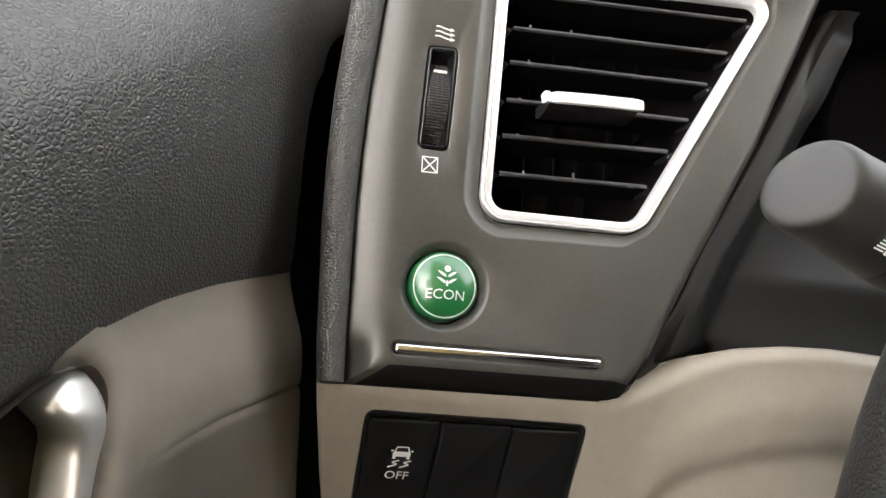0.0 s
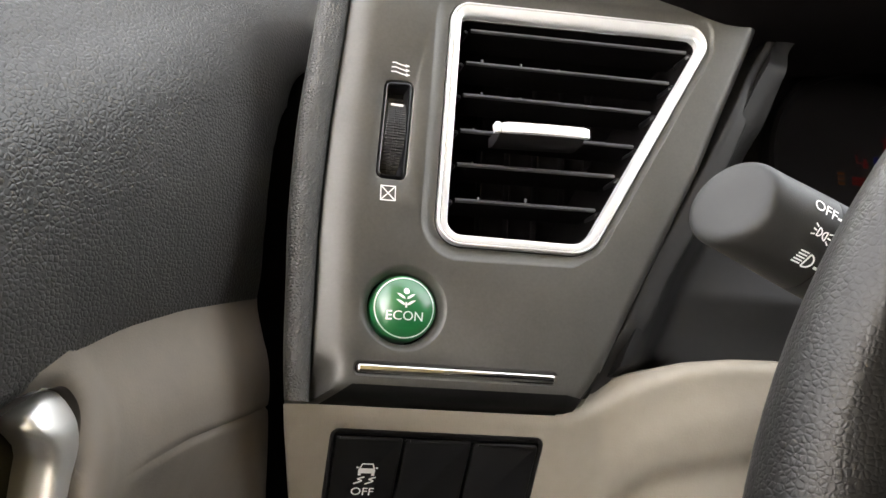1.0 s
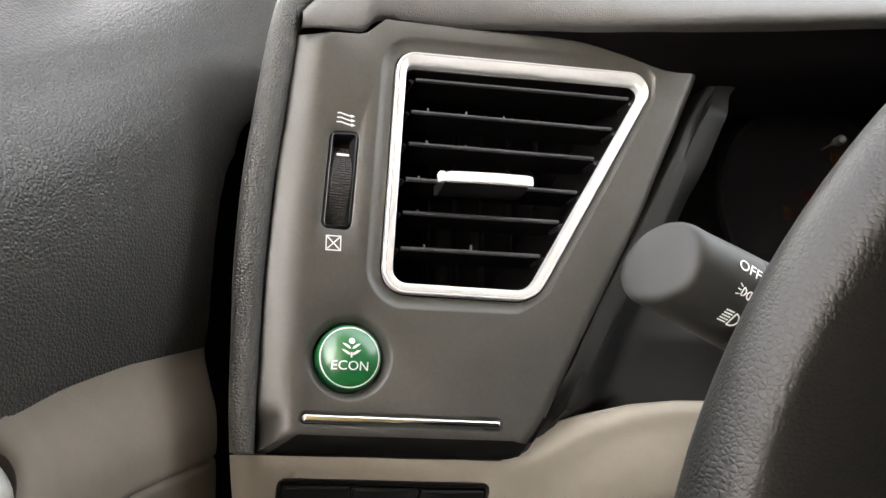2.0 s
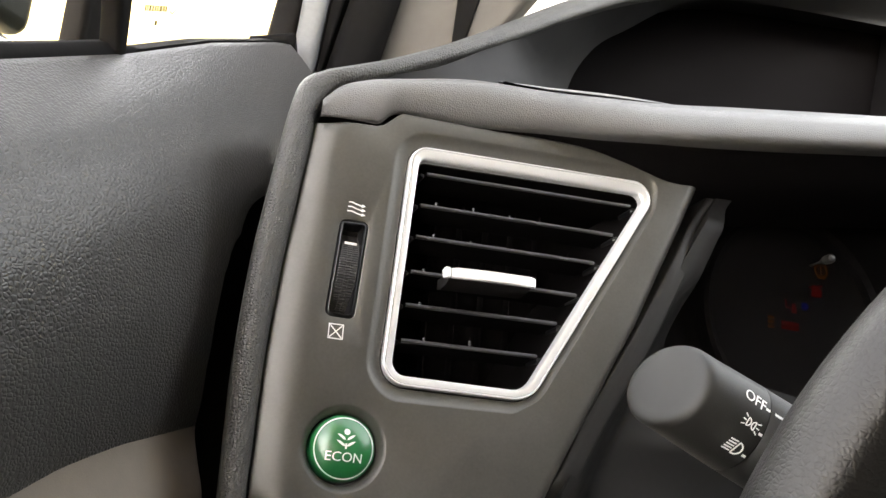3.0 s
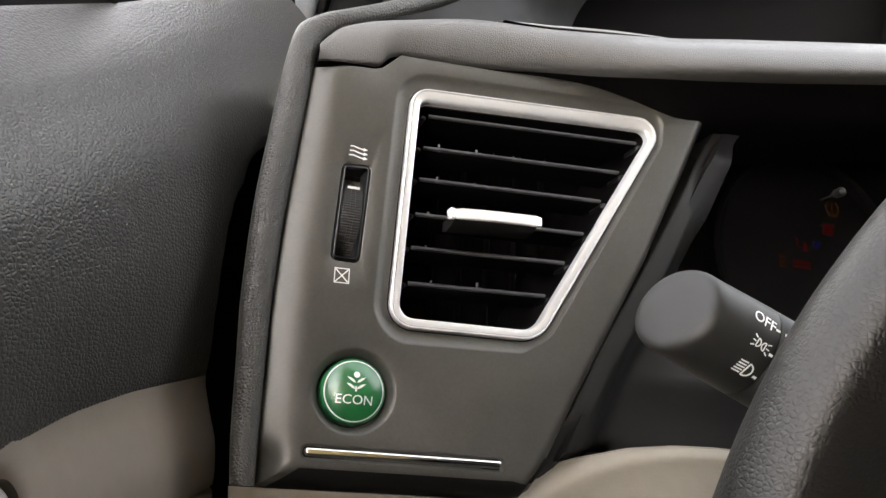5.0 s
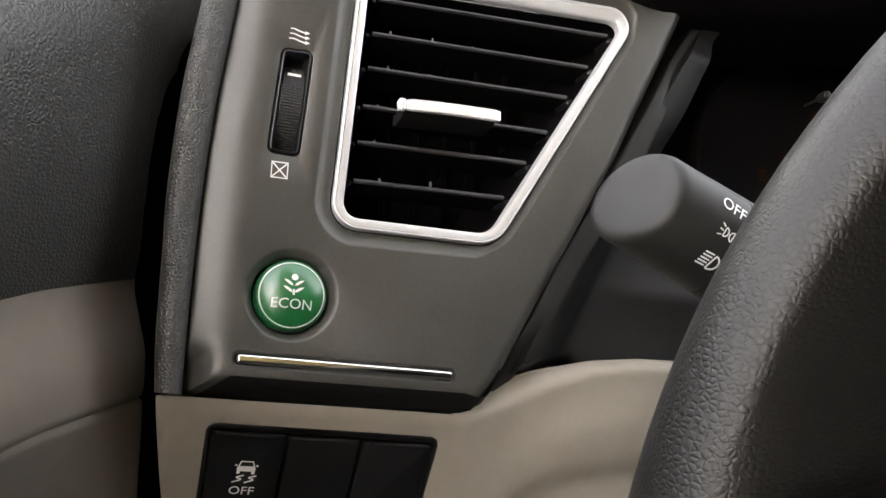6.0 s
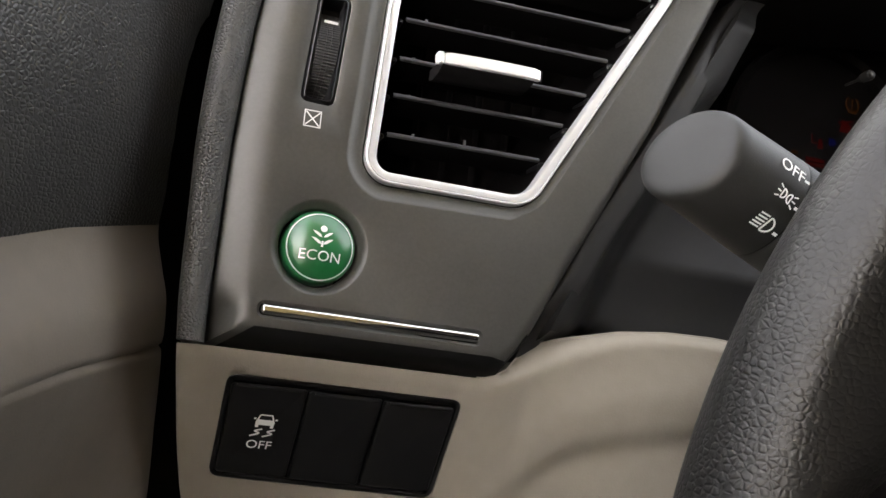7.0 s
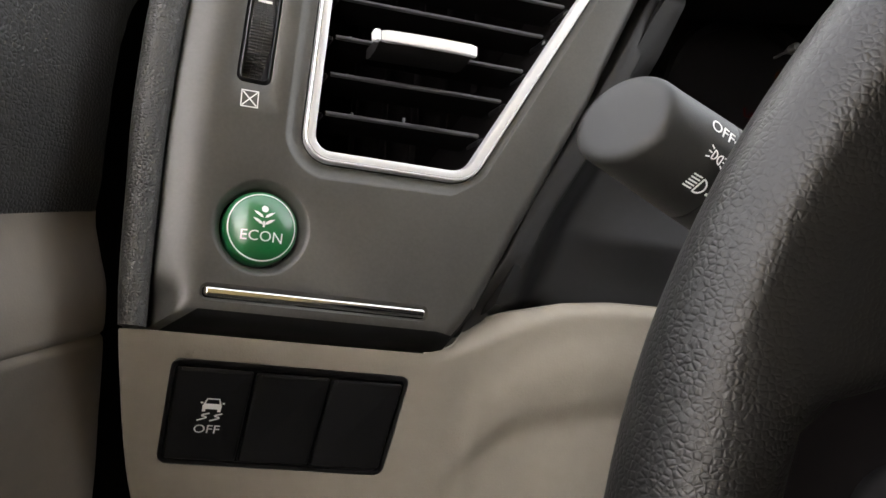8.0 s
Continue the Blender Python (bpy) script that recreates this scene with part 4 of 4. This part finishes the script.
    for y in (-1.8, -0.9, 0, 0.9, 1.8):
        ribbon(bm, [(-0.7, y + 0.1), (-3.2, y - 0.4)], 0.38, pl)
    part("head_lamp_symbol", bm, INK, knob, "white headlamp symbol")
    bm = bmesh.new()
    ribbon(bm, [(-2.0, 0), (2.0, 0)], 0.8, wrap(28.2, 3.4))
    part("index_mark", bm, INK, collar, "white index mark")


# ---- steering wheel ----
def build_wheel():
    c = Vector((0.275, -0.2098, 0.7694))
    tau, yw, R, r = radians(5.7), radians(-19.2), 0.180, 0.0142
    nrm = Vector((math.sin(yw) * math.cos(tau), -math.cos(yw) * math.cos(tau), math.sin(tau)))
    e1 = Vector((math.cos(yw), math.sin(yw), 0))
    e2 = nrm.cross(e1)
    e2 = e2 if e2.z > 0 else -e2
    t = thing("steering_wheel", c, CABIN, "black grained leather steering wheel", "steering wheel")
    loops = []
    K = 160
    for i in range(K + 1):
        th = 2 * math.pi * i / K
        d = e1 * math.cos(th) + e2 * math.sin(th)
        deg = math.degrees(th)
        loop = []
        for j in range(48):
            q = 2 * math.pi * j / 48
            inner = max(0.0, -math.cos(q))
            g = step01((deg - 126) / 16) * step01((173 - deg) / 8)
            gd = step01((deg - 130) / 14) * step01((186 - deg) / 14)
            wide = 1 + 1.6 * g * inner
            dip = 0.0003 * gd * math.exp(-((math.degrees(q) - 108) / 20) ** 2)
            loop.append(c + d * (R + r * math.cos(q) * wide) + nrm * (r * math.sin(q) * (1 - 0.25 * g * inner) - 0.016 * g * inner ** 2 - dip))
        loops.append(loop)
    part("rim", weld(loft(loops), 1e-5), RIMSKIN, t, "leather-covered rim", sharp=80)
    # spokes and hub sit deeper than the rim
    for a0, w0 in ((156, 0.029), (24, 0.029), (248, 0.020), (292, 0.020)):
        d = e1 * math.cos(radians(a0)) + e2 * math.sin(radians(a0))
        s = nrm.cross(d)
        loops = []
        for k in range(8):
            f = k / 7
            m = c + d * (R - 0.004 - (R - 0.07) * f) - nrm * (0.010 + 0.022 * math.sin(math.pi * f * 0.5))
            w = w0 * (1.0 + 0.5 * f)
            loops.append([m + s * (w * math.cos(q)) + nrm * (0.010 * math.sin(q)) for q in [j * math.pi / 10 for j in range(20)]])
        part("spoke", loft(loops, caps=(True, True)), DUCT, t, "black plastic spoke", sharp=80)
    # dark bezel below the left spoke, with its control pod
    loops = []
    for k in range(15):
        a = radians(160 + 46 * k / 14)
        d = e1 * math.cos(a) + e2 * math.sin(a)
        loops.append([c + d * rr + nrm * z for rr, z in ((0.170, -0.034), (0.168, -0.028), (0.14, -0.030), (0.10, -0.032), (0.05, -0.034), (0.05, -0.042))])
    bezel = part("spoke_bezel", loft(loops, closed=False), DUCT, t, "black bezel below the spoke", sharp=60)
    a = radians(178)
    m = c + (e1 * math.cos(a) + e2 * math.sin(a)) * 0.138 - nrm * 0.030
    bm = loft([[m + (e1 * math.cos(q) * 1.1 + e2 * math.sin(q)) * rr + nrm * z for q in [j * math.pi / 16 for j in range(32)]] for rr, z in ((0.0125, -0.002), (0.012, 0.005), (0.010, 0.0075), (0.006, 0.009), (0.001, 0.0095))], caps=(False, True))
    part("control_pod", bm, DEEP, bezel, "rounded black control pod", sharp=80)
    prof = [(0.078, -0.050), (0.080, -0.036), (0.074, -0.024), (0.055, -0.018), (0.02, -0.015), (0.004, -0.015)]
    bm = loft([[c + (e1 * math.cos(q) * 1.1 + e2 * math.sin(q)) * rr + nrm * z for q in [j * math.pi / 24 for j in range(48)]] for rr, z in prof], caps=(True, True))
    part("hub", bm, DUCT, t, "dark padded hub", sharp=80)
    prof = [(0.05, -0.05), (0.05, -0.30), (0.02, -0.32), (0.02, -1.32)]
    bm = loft([[c + (e1 * math.cos(q) + e2 * math.sin(q)) * rr + nrm * z for q in [j * math.pi / 16 for j in range(32)]] for rr, z in prof], caps=(True, True))
    part("column", bm, BLACK, t, "black steering column")


# ---- door ----
def face_x(y, z):
    return -0.0625 + 0.16 * (y + 0.025) - 0.16 * (z - 0.815)


def front_y(z):
    """Where the front end of the door turns into the gap."""
    return along([0.45, 0.70, 0.753, 0.775, 0.795, 0.82, 0.835, 0.856, 0.88, 0.90, 0.92], [0.026, 0.0225, 0.018, 0.022, 0.026, 0.023, 0.022, 0.026, 0.042, 0.065, 0.09], z)


def turned(y, z, zs=1.0):
    """The front end of the door curves softly outwards, then bends away into the gap."""
    d = max(0.0, y - front_y(z) + 0.036)
    e = max(0.0, d - 0.032)
    return (1.7 * min(d, 0.032) ** 2 + 0.12 * e + min(130 * e * e, 3 * e)) * step01((zs - z) / 0.05)


def bound_z(y):
    return along([-0.4, -0.148, -0.132, -0.1137, -0.0923, -0.0665, -0.035, 0.006, 0.2], [0.678, 0.7680, 0.7741, 0.7806, 0.7865, 0.7908, 0.7940, 0.7952, 0.7952], y)


def tuck(y):
    """The seam between pad and panel lies deeper towards the front."""
    return 0.75 + 0.25 * step01((y + 0.125) / 0.06)


def sill(y):
    x = along([-0.6, -0.076, 0.0, 0.065, 0.14, 0.3], [-0.125, -0.12, -0.11, -0.10, -0.09, -0.075], y)
    z = along([-0.6, -0.2, -0.076, 0.0, 0.065, 0.14, 0.3], [0.745, 0.866, 0.908, 0.935, 0.962, 0.988, 1.03], y)
    return Vector((x, y, z))


CUP = rounded([(-0.25, 0.722), (-0.1320, 0.7691), (-0.1218, 0.7734), (-0.1123, 0.7762), (-0.1010, 0.7773), (-0.0955, 0.7710), (-0.0979, 0.7611), (-0.1035, 0.7453), (-0.113, 0.72), (-0.120, 0.70), (-0.25, 0.67)],
              [0.006, 0.01, 0.03, 0.01, 0.006, 0.008, 0.02, 0.03, 0.03, 0.01, 0.01], 5)


def build_door():
    t = thing("car_door", (-0.1, -0.2, 0.3), CABIN, "closed car door with black padded top and beige lower panel", "car door")
    ys = [-0.6 + 0.02 * k for k in range(20)] + [-0.2 + 0.008 * k for k in range(24)] + [-0.008 + 0.003 * k for k in range(27)] + [0.076 + 0.012 * k for k in range(8)]
    loops = []
    for y in ys:
        zb = bound_z(y)
        zs = along([-0.6, -0.119, 0.028, 0.2], [0.66, 0.851, 0.905, 0.968], y)
        w = sill(y)
        zs = max(zs, zb + 0.02)
        sh = Vector((face_x(y, zs), y, zs))
        fx = lambda z: face_x(y, z) - turned(y, z, zs - 0.016) - 0.0095 * tuck(y) * max(0.0, 1 - (z - zb) / 0.055) ** 1.7
        pts = [Vector((fx(zb) - 0.008, y, zb - 0.0045)), Vector((fx(zb) - 0.002, y, zb - 0.0038)), Vector((fx(zb) - 0.0008, y, zb - 0.002)), Vector((fx(zb), y, zb))]
        pts += [Vector((fx(zb + d), y, zb + d)) for d in (0.002, 0.004, 0.0065, 0.009, 0.012)]
        for s in (0.3, 0.4, 0.5, 0.6, 0.7, 0.82):
            z = zb + (zs - zb) * s
            pts.append(Vector((fx(z), y, z)))
        a = Vector((fx(zb + (zs - zb) * 0.82), y, zb + (zs - zb) * 0.82))
        b = sh.lerp(w, 0.42)
        for k in range(1, 8):
            s = k / 8
            pts.append(a * (1 - s) ** 2 + sh * (2 * s * (1 - s)) + b * s * s)
        for s in (0.0, 0.33, 0.66, 0.9):
            p = b.lerp(w, s)
            pts.append(p + Vector((0, 0, 0.004 * math.sin(math.pi * (0.42 + 0.58 * s)))))
        pts += [w.copy(), w + Vector((-0.004, 0, -0.002)), w + Vector((-0.006, 0, -0.02))]
        loops.append(pts)
    # the front end turns outwards behind the dashboard
    part("upper_pad", loft(loops, closed=False), PAD, t, "black leather-grained upper pad", sharp=70)
    # lower beige panel with the handle cup cut out, and a crease that fades to the rear
    cup = CUP
    def on_door(p, d):
        return Vector((face_x(p.x, p.y) - 0.0035 + d, p.x, p.y))
    crease = lambda y: along([-600, -90, -67, -43, -10, 60, 200], [739, 748, 751, 753, 753.6, 753.4, 753.4], y)
    s_ = np.linspace(-400, 100, 5001)
    w_ = s_ - 2.7 * np.tanh(s_ / 3.0)
    squeeze = lambda y, z: along(w_, s_, z - crease(y))
    release = lambda y, s: crease(y) + along(s_, w_, s)
    flat = lambda loop: [(p.x * 1000, squeeze(p.x * 1000, p.y * 1000)) for p in loop]
    ring = np.array([[p.x, p.y] for p in dense(cup, 0.002)])
    top = [Vector((y, bound_z(y) + 0.004)) for y in (-0.6, -0.4, -0.3, -0.2, -0.148, -0.111, -0.089, -0.065, -0.045, -0.03, -0.01, 0.006, 0.05, 0.12)]
    lower = [Vector((0.12, 0.45)), Vector((-0.6, 0.45))]
    def skin(y_mm, s):
        z = release(y_mm, s) * MM
        y = y_mm * MM
        near = float(np.sqrt(((ring - (y, z)) ** 2).sum(1).min()))
        x = face_x(y, z) - 0.0035 - turned(y, z)
        x -= 0.0019 * step01((y + 0.098) / 0.06) * math.exp(-(s / 2.6) ** 2)
        x -= 0.0060 * tuck(y) * step01((z - bound_z(y) + 0.03) / 0.03)
        x -= 0.45 * max(0.0, crease(y_mm) * MM - z) * step01((y + 0.11) / 0.05) * (1 - 0.7 * step01((y + 0.035) / 0.05))
        x += 0.0008 * step01((0.0145 - near) / 0.003)
        x -= 0.0045 * (1 - min(1.0, near / 0.006)) ** 2
        return x * 1000
    bm = clipped_sheet(flat(top) + flat(lower), [flat(cup)], skin, 2.4, 3.0)
    for v in bm.verts:
        y, s, x = v.co.x * 1000, v.co.y * 1000, v.co.z
        v.co = (x, y * MM, release(y, s) * MM)
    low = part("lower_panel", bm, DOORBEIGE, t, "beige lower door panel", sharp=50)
    # handle cup and handle
    loops = [[on_door(p, d) for p in grown(cup, g)] for g, d in ((0.0012, -0.003), (0.0, -0.006), (-0.003, -0.016), (-0.010, -0.024))]
    part("cup", loft(loops, caps=(False, True)), CUPMAT, t, "dark brown handle cup", sharp=80)
    zs_ = [0.7775, 0.7768, 0.7755, 0.7735, 0.7715, 0.7698, 0.7680, 0.7655, 0.7625, 0.7595, 0.7545, 0.748, 0.740, 0.72, 0.70]
    lefts = [-0.1045, -0.1065, -0.1090, -0.1118, -0.1145, -0.1155, -0.1155, -0.1130, -0.1100, -0.1088, -0.1096, -0.1110, -0.1125, -0.1160, -0.1200]
    rights = [-0.1023, -0.0998, -0.0985, -0.0978, -0.0975, -0.0975, -0.0978, -0.0983, -0.0991, -0.0999, -0.1018, -0.1041, -0.1065, -0.1113, -0.1163]
    fronts = [-0.0085, -0.0070, -0.0050, -0.0032, -0.0018, -0.0008, 0.0, 0.0004, 0.0004, 0.0, -0.0006, -0.001, -0.0012, -0.0015, -0.002]
    loops = []
    for z, l, r, f in zip(zs_, lefts, rights, fronts):
        loop = []
        for k in range(24):
            q = 2 * math.pi * k / 24
            cx, cs = math.cos(q), math.sin(q)
            px = abs(cx) ** 0.42 * (1 if cx > 0 else -1)
            ps = abs(cs) ** 0.6 * (1 if cs > 0 else -1)
            loop.append(on_door(Vector(((l + r) / 2 + (r - l) / 2 * px, z)), f - 0.007 + 0.007 * ps))
        loops.append(loop)
    part("handle", loft(loops, caps=(True, True)), HANDLEMAT, t, "satin silver inside door handle", sharp=70)
    # Unseen outer skin, added to stop light leaking in under the door.
    loops = []
    for y in ys:
        w = sill(y)
        loops.append([w + Vector((dx, 0, dz)) for dx, dz in ((-0.030, -0.012), (-0.034, -0.010), (-0.045, -0.03), (-0.07, -0.14), (-0.08, -0.26), (-0.075, -0.42), (-0.06, -0.55), (-0.03, -0.60), (0.05, -0.60))])
    part("outer_skin", loft(loops, closed=False), MIRRORMAT, t, "unseen dark outer skin, added to block light")
    # window line: seal strip, division post, frame and glass
    loops = []
    for y in ys:
        w = sill(y)
        k = 1 - 0.8 * step01((y + 0.004) / 0.022)
        loops.append([w + Vector((dx, 0, dz)) for dx, dz in ((-0.001, -0.012), (-0.001, 0.001), (-0.004, 0.0042 * k), (-0.009, 0.0045 * k), (-0.012, 0.002 * k), (-0.012, -0.012))])
    part("window_seal", loft(loops, closed=False), RUBBER, t, "black window seal", sharp=60)
    def post(rows, x0, x1, mat, name, label):
        loops = []
        for z, y0, y1 in rows:
            q = rounded([(x0, y0), (x1, y0), (x1, y1), (x0, y1)], [min(x1 - x0, y1 - y0) * 0.3] * 4, 4)
            loops.append([Vector((p.x, p.y, z)) for p in q])
        part(name, loft(loops, caps=(True, True)), mat, t, label)
    post(((0.90, -0.001, 0.008), (0.926, -0.004, 0.0046), (0.931, -0.005, 0.0024), (0.948, -0.010, 0.0002), (0.960, -0.0155, -0.002), (1.36, -0.072, -0.05)), -0.119, -0.110, RUBBER, "division_post", "black window division post")
    post(((0.90, 0.014, 0.031), (0.965, 0.012, 0.030), (1.36, -0.03, -0.01)), -0.146, -0.134, BROWNTRIM, "window_channel", "dark brown window channel")
    for y0, y1, name in ((-0.6, 0.0, "window_glass"), (0.045, 0.24, "quarter_glass")):
        zs0, zs1 = sill(y0).z - 0.01, sill(y1).z - 0.01
        loops = [[Vector((x, y0, zs0)), Vector((x, y1, zs1)), Vector((x, y1, 1.36)), Vector((x, y0, 1.36))] for x in (-0.1405, -0.1375)]
        g = part(name, loft(loops, caps=(True, True)), GLASS, t, "clear window glass")
        g.visible_shadow = False
    # printed safety mark: plain bars
    bm = bmesh.new()
    pl = lambda x, y, h: Vector((-0.1365 + h * MM, 0.086 - x * MM, 0.985 + y * MM - 0.34 * x * MM))
    for y, x0, x1, hh in ((22, -14, 22, 3.2), (15, -6, 10, 3.0), (9, -2, 6, 2.0), (2, -12, 14, 3.0), (-6, -10, 16, 3.2), (-13, -1, 2, 2.4)):
        k = x0
        while k < x1:
            w = 1.6 + 1.3 * ((k * 7 + y * 3) % 5) / 4
            patch(bm, [(k, y), (min(k + w, x1), y), (min(k + w, x1), y + hh), (k, y + hh)], pl, 0.1)
            k += w + 0.7
    ribbon(bm, [tuple(p) for p in circle(-17, -1, 5.5, 24)], 0.8, pl, 0.1, closed=True)
    part("glass_mark", bm, plain("glass_print", (0.10, 0.07, 0.02), 0.6), t, "faded printed safety mark on the glass")


def bar(bm, p0, p1, w, th, across=(1, 0, 0), bev=0.3):
    """A slat between two points with rounded edges."""
    p0, p1 = Vector(p0), Vector(p1)
    d = (p1 - p0).normalized()
    a = Vector(across)
    a = (a - d * a.dot(d)).normalized()
    b = d.cross(a)
    q = rounded([(-w / 2, -th / 2), (w / 2, -th / 2), (w / 2, th / 2), (-w / 2, th / 2)], [min(w, th) * bev] * 4, 4)
    return loft([[p + a * r.x + b * r.y for r in q] for p in (p0, p1)], caps=(True, True), bm=bm)


def build_pillar():
    t = thing("windscreen_pillar", (-0.08, 0.25, 0.9), CABIN, "windscreen pillar with beige trim, grey strip and black seals", "car pillar")
    def band(name, left, right, y, thick, mat, label, z0=0.95, z1=1.25, bev=0.3):
        """An upright band; left and right are x at heights 1.00 and 1.07."""
        loops = []
        for z in (z0, z1):
            xl, xr = (c[0] + (c[1] - c[0]) * (z - 1.0) / 0.07 for c in (left, right))
            r = min(xr - xl, thick) * bev
            loops.append([Vector((p.x, p.y, z)) for p in rounded([(xl, y), (xr, y), (xr, y + thick), (xl, y + thick)], [r] * 4, 4)])
        part(name, loft(loops, caps=(True, True)), mat, t, label)
    band("pillar_core", (-0.112, -0.106), (-0.045, -0.030), 0.236, 0.03, RUBBER, "black body of the pillar")
    band("window_frame", (-0.1186, -0.1115), (-0.099, -0.0945), 0.206, 0.028, BROWNTRIM, "dark window frame")
    part("corner_foot", bar(bmesh.new(), (-0.118, 0.185, 0.9955), (-0.092, 0.187, 1.002), 0.012, 0.01, (0, 0, 1)), RUBBER, t, "black corner seal")
    band("grey_strip", (-0.0985, -0.0975), (-0.0838, -0.0815), 0.204, 0.03, GREYTRIM, "pale grey painted strip")
    band("seal", (-0.0832, -0.0805), (-0.0785, -0.0685), 0.212, 0.02, RUBBER, "black rubber seal")
    band("door_seal", (-0.0775, -0.0660), (-0.0465, -0.0352), 0.206, 0.026, RUBBER, "wide black fabric door seal", bev=0.45)
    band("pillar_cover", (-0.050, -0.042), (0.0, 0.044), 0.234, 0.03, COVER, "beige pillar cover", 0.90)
    band("cover_stripe", (-0.002, -0.004), (0.0, 0.012), 0.230, 0.006, RUBBER, "black stripe on the pillar cover", 1.004)


def build_mirror():
    t = thing("door_mirror", (-0.3, 0.2, 0.95), CABIN, "black outside door mirror with grey painted base", "wing mirror")
    bm = box(bmesh.new(), (-0.42, 0.07, 0.990), (-0.28, 0.236, 1.13), 0.012, 4)
    part("housing", bm, MIRRORMAT, t, "dark glossy housing")
    bm = box(bmesh.new(), (-0.40, 0.06, 0.925), (-0.275, 0.262, 0.986), 0.012, 4)
    part("base", bm, MIRRORLIP, t, "grey painted base")
    part("arm", box(bmesh.new(), (-0.30, 0.12, 0.915), (-0.118, 0.20, 0.94), 0.008, 3), MIRRORMAT, t, "black mounting arm")


# ---- the rest of the cabin, plain ----
def slab(name, lo, hi, mat, label, category, space=WORLD):
    piece(name, box(bmesh.new(), lo, hi, 0.004), mat, space, label, category, "structure")


def build_cabin():
    slab("floor", (-0.3, -2.2, 0.27), (1.35, 0.98, 0.30), CARPET, "dark carpeted cabin floor", "floor")
    slab("ceiling", (-0.16, -1.7, 1.38), (1.25, 0.0, 1.41), LINER, "pale grey headliner", "ceiling")
    # Unseen walls without window openings, closed up to hold back light.
    slab("wall_rear", (-0.16, -1.73, 0.3), (1.28, -1.7, 1.40), CARPET, "unseen plain dark rear wall, closed to block light", "wall")
    slab("wall_right", (1.25, -1.7, 0.3), (1.28, 0.95, 1.38), CARPET, "unseen plain dark far wall, closed to block light", "wall")
    slab("wall_left_rear", (-0.16, -1.7, 0.3), (-0.13, -0.5, 0.9), CARPET, "plain dark side behind the door", "wall")
    slab("wall_front", (-0.3, 0.95, 0.3), (1.35, 0.98, 0.93), CHARCOAL, "plain dark bulkhead", "wall")
    slab("wall_left_front", (-0.16, 0.26, 0.3), (-0.115, 0.95, 0.88), CHARCOAL, "plain dark side ahead of the door", "wall")
    # Added black blocks; they stand in for the shade in the door gap.
    slab("wall_gap_fill", (-0.20, 0.085, 0.03), (-0.026, 0.20, 0.90), DEEP, "black jamb block added as shade beside the dashboard end", "wall", CABIN)
    slab("wall_gap_fill", (-0.20, 0.085, 0.90), (-0.073, 0.20, 0.938), DEEP, "black jamb block added as shade below the window line", "wall", CABIN)
    # Unseen block, added to keep low windscreen light off the door.
    slab("dash_far_blocker", (0.46, 0.14, 0.30), (1.25, 0.95, 0.99), CHARCOAL, "unseen dark dashboard block, added to hold off windscreen light", "dashboard")
    slab("dash_top", (0.06, 0.37, 0.85), (0.46, 0.95, 0.88), CHARCOAL, "dark dashboard top below the windscreen", "dashboard")
    for x, y in ((-0.145, -0.60), (-0.145, -1.65)):
        slab("trim", (x - 0.02, y - 0.05, 0.84), (x + 0.02, y + 0.05, 1.40), LINER, "pale grey window pillar trim", "pillar")
    screen = [(-0.13, 0.93, 0.925), (1.25, 0.93, 0.925), (1.25, 0.0, 1.385), (-0.13, 0.0, 1.385)]
    bm = loft([[Vector(p) + Vector((0, 0.0022, 0.0045)) * k for p in screen] for k in (0, 1)], caps=(True, True))
    piece("windscreen", bm, SCREEN, WORLD, "tinted raked windscreen above the dashboard", "windscreen", "structure")
    bm = bmesh.new()
    bmesh.ops.create_grid(bm, x_segments=8, y_segments=8, size=400)
    for v in bm.verts:
        v.co.z = 0.0
    piece("ground", bm, GROUNDMAT, WORLD, "pale sunlit ground outside", "ground", "structure")


build_cabin()
build_door()
build_pillar()
build_mirror()
build_panel()
build_edge()
build_shelf()
build_hood()
build_surround()
build_knee()
build_switches()
build_vent()
build_dial()
build_econ()
build_strip()
build_stalk()
build_wheel()
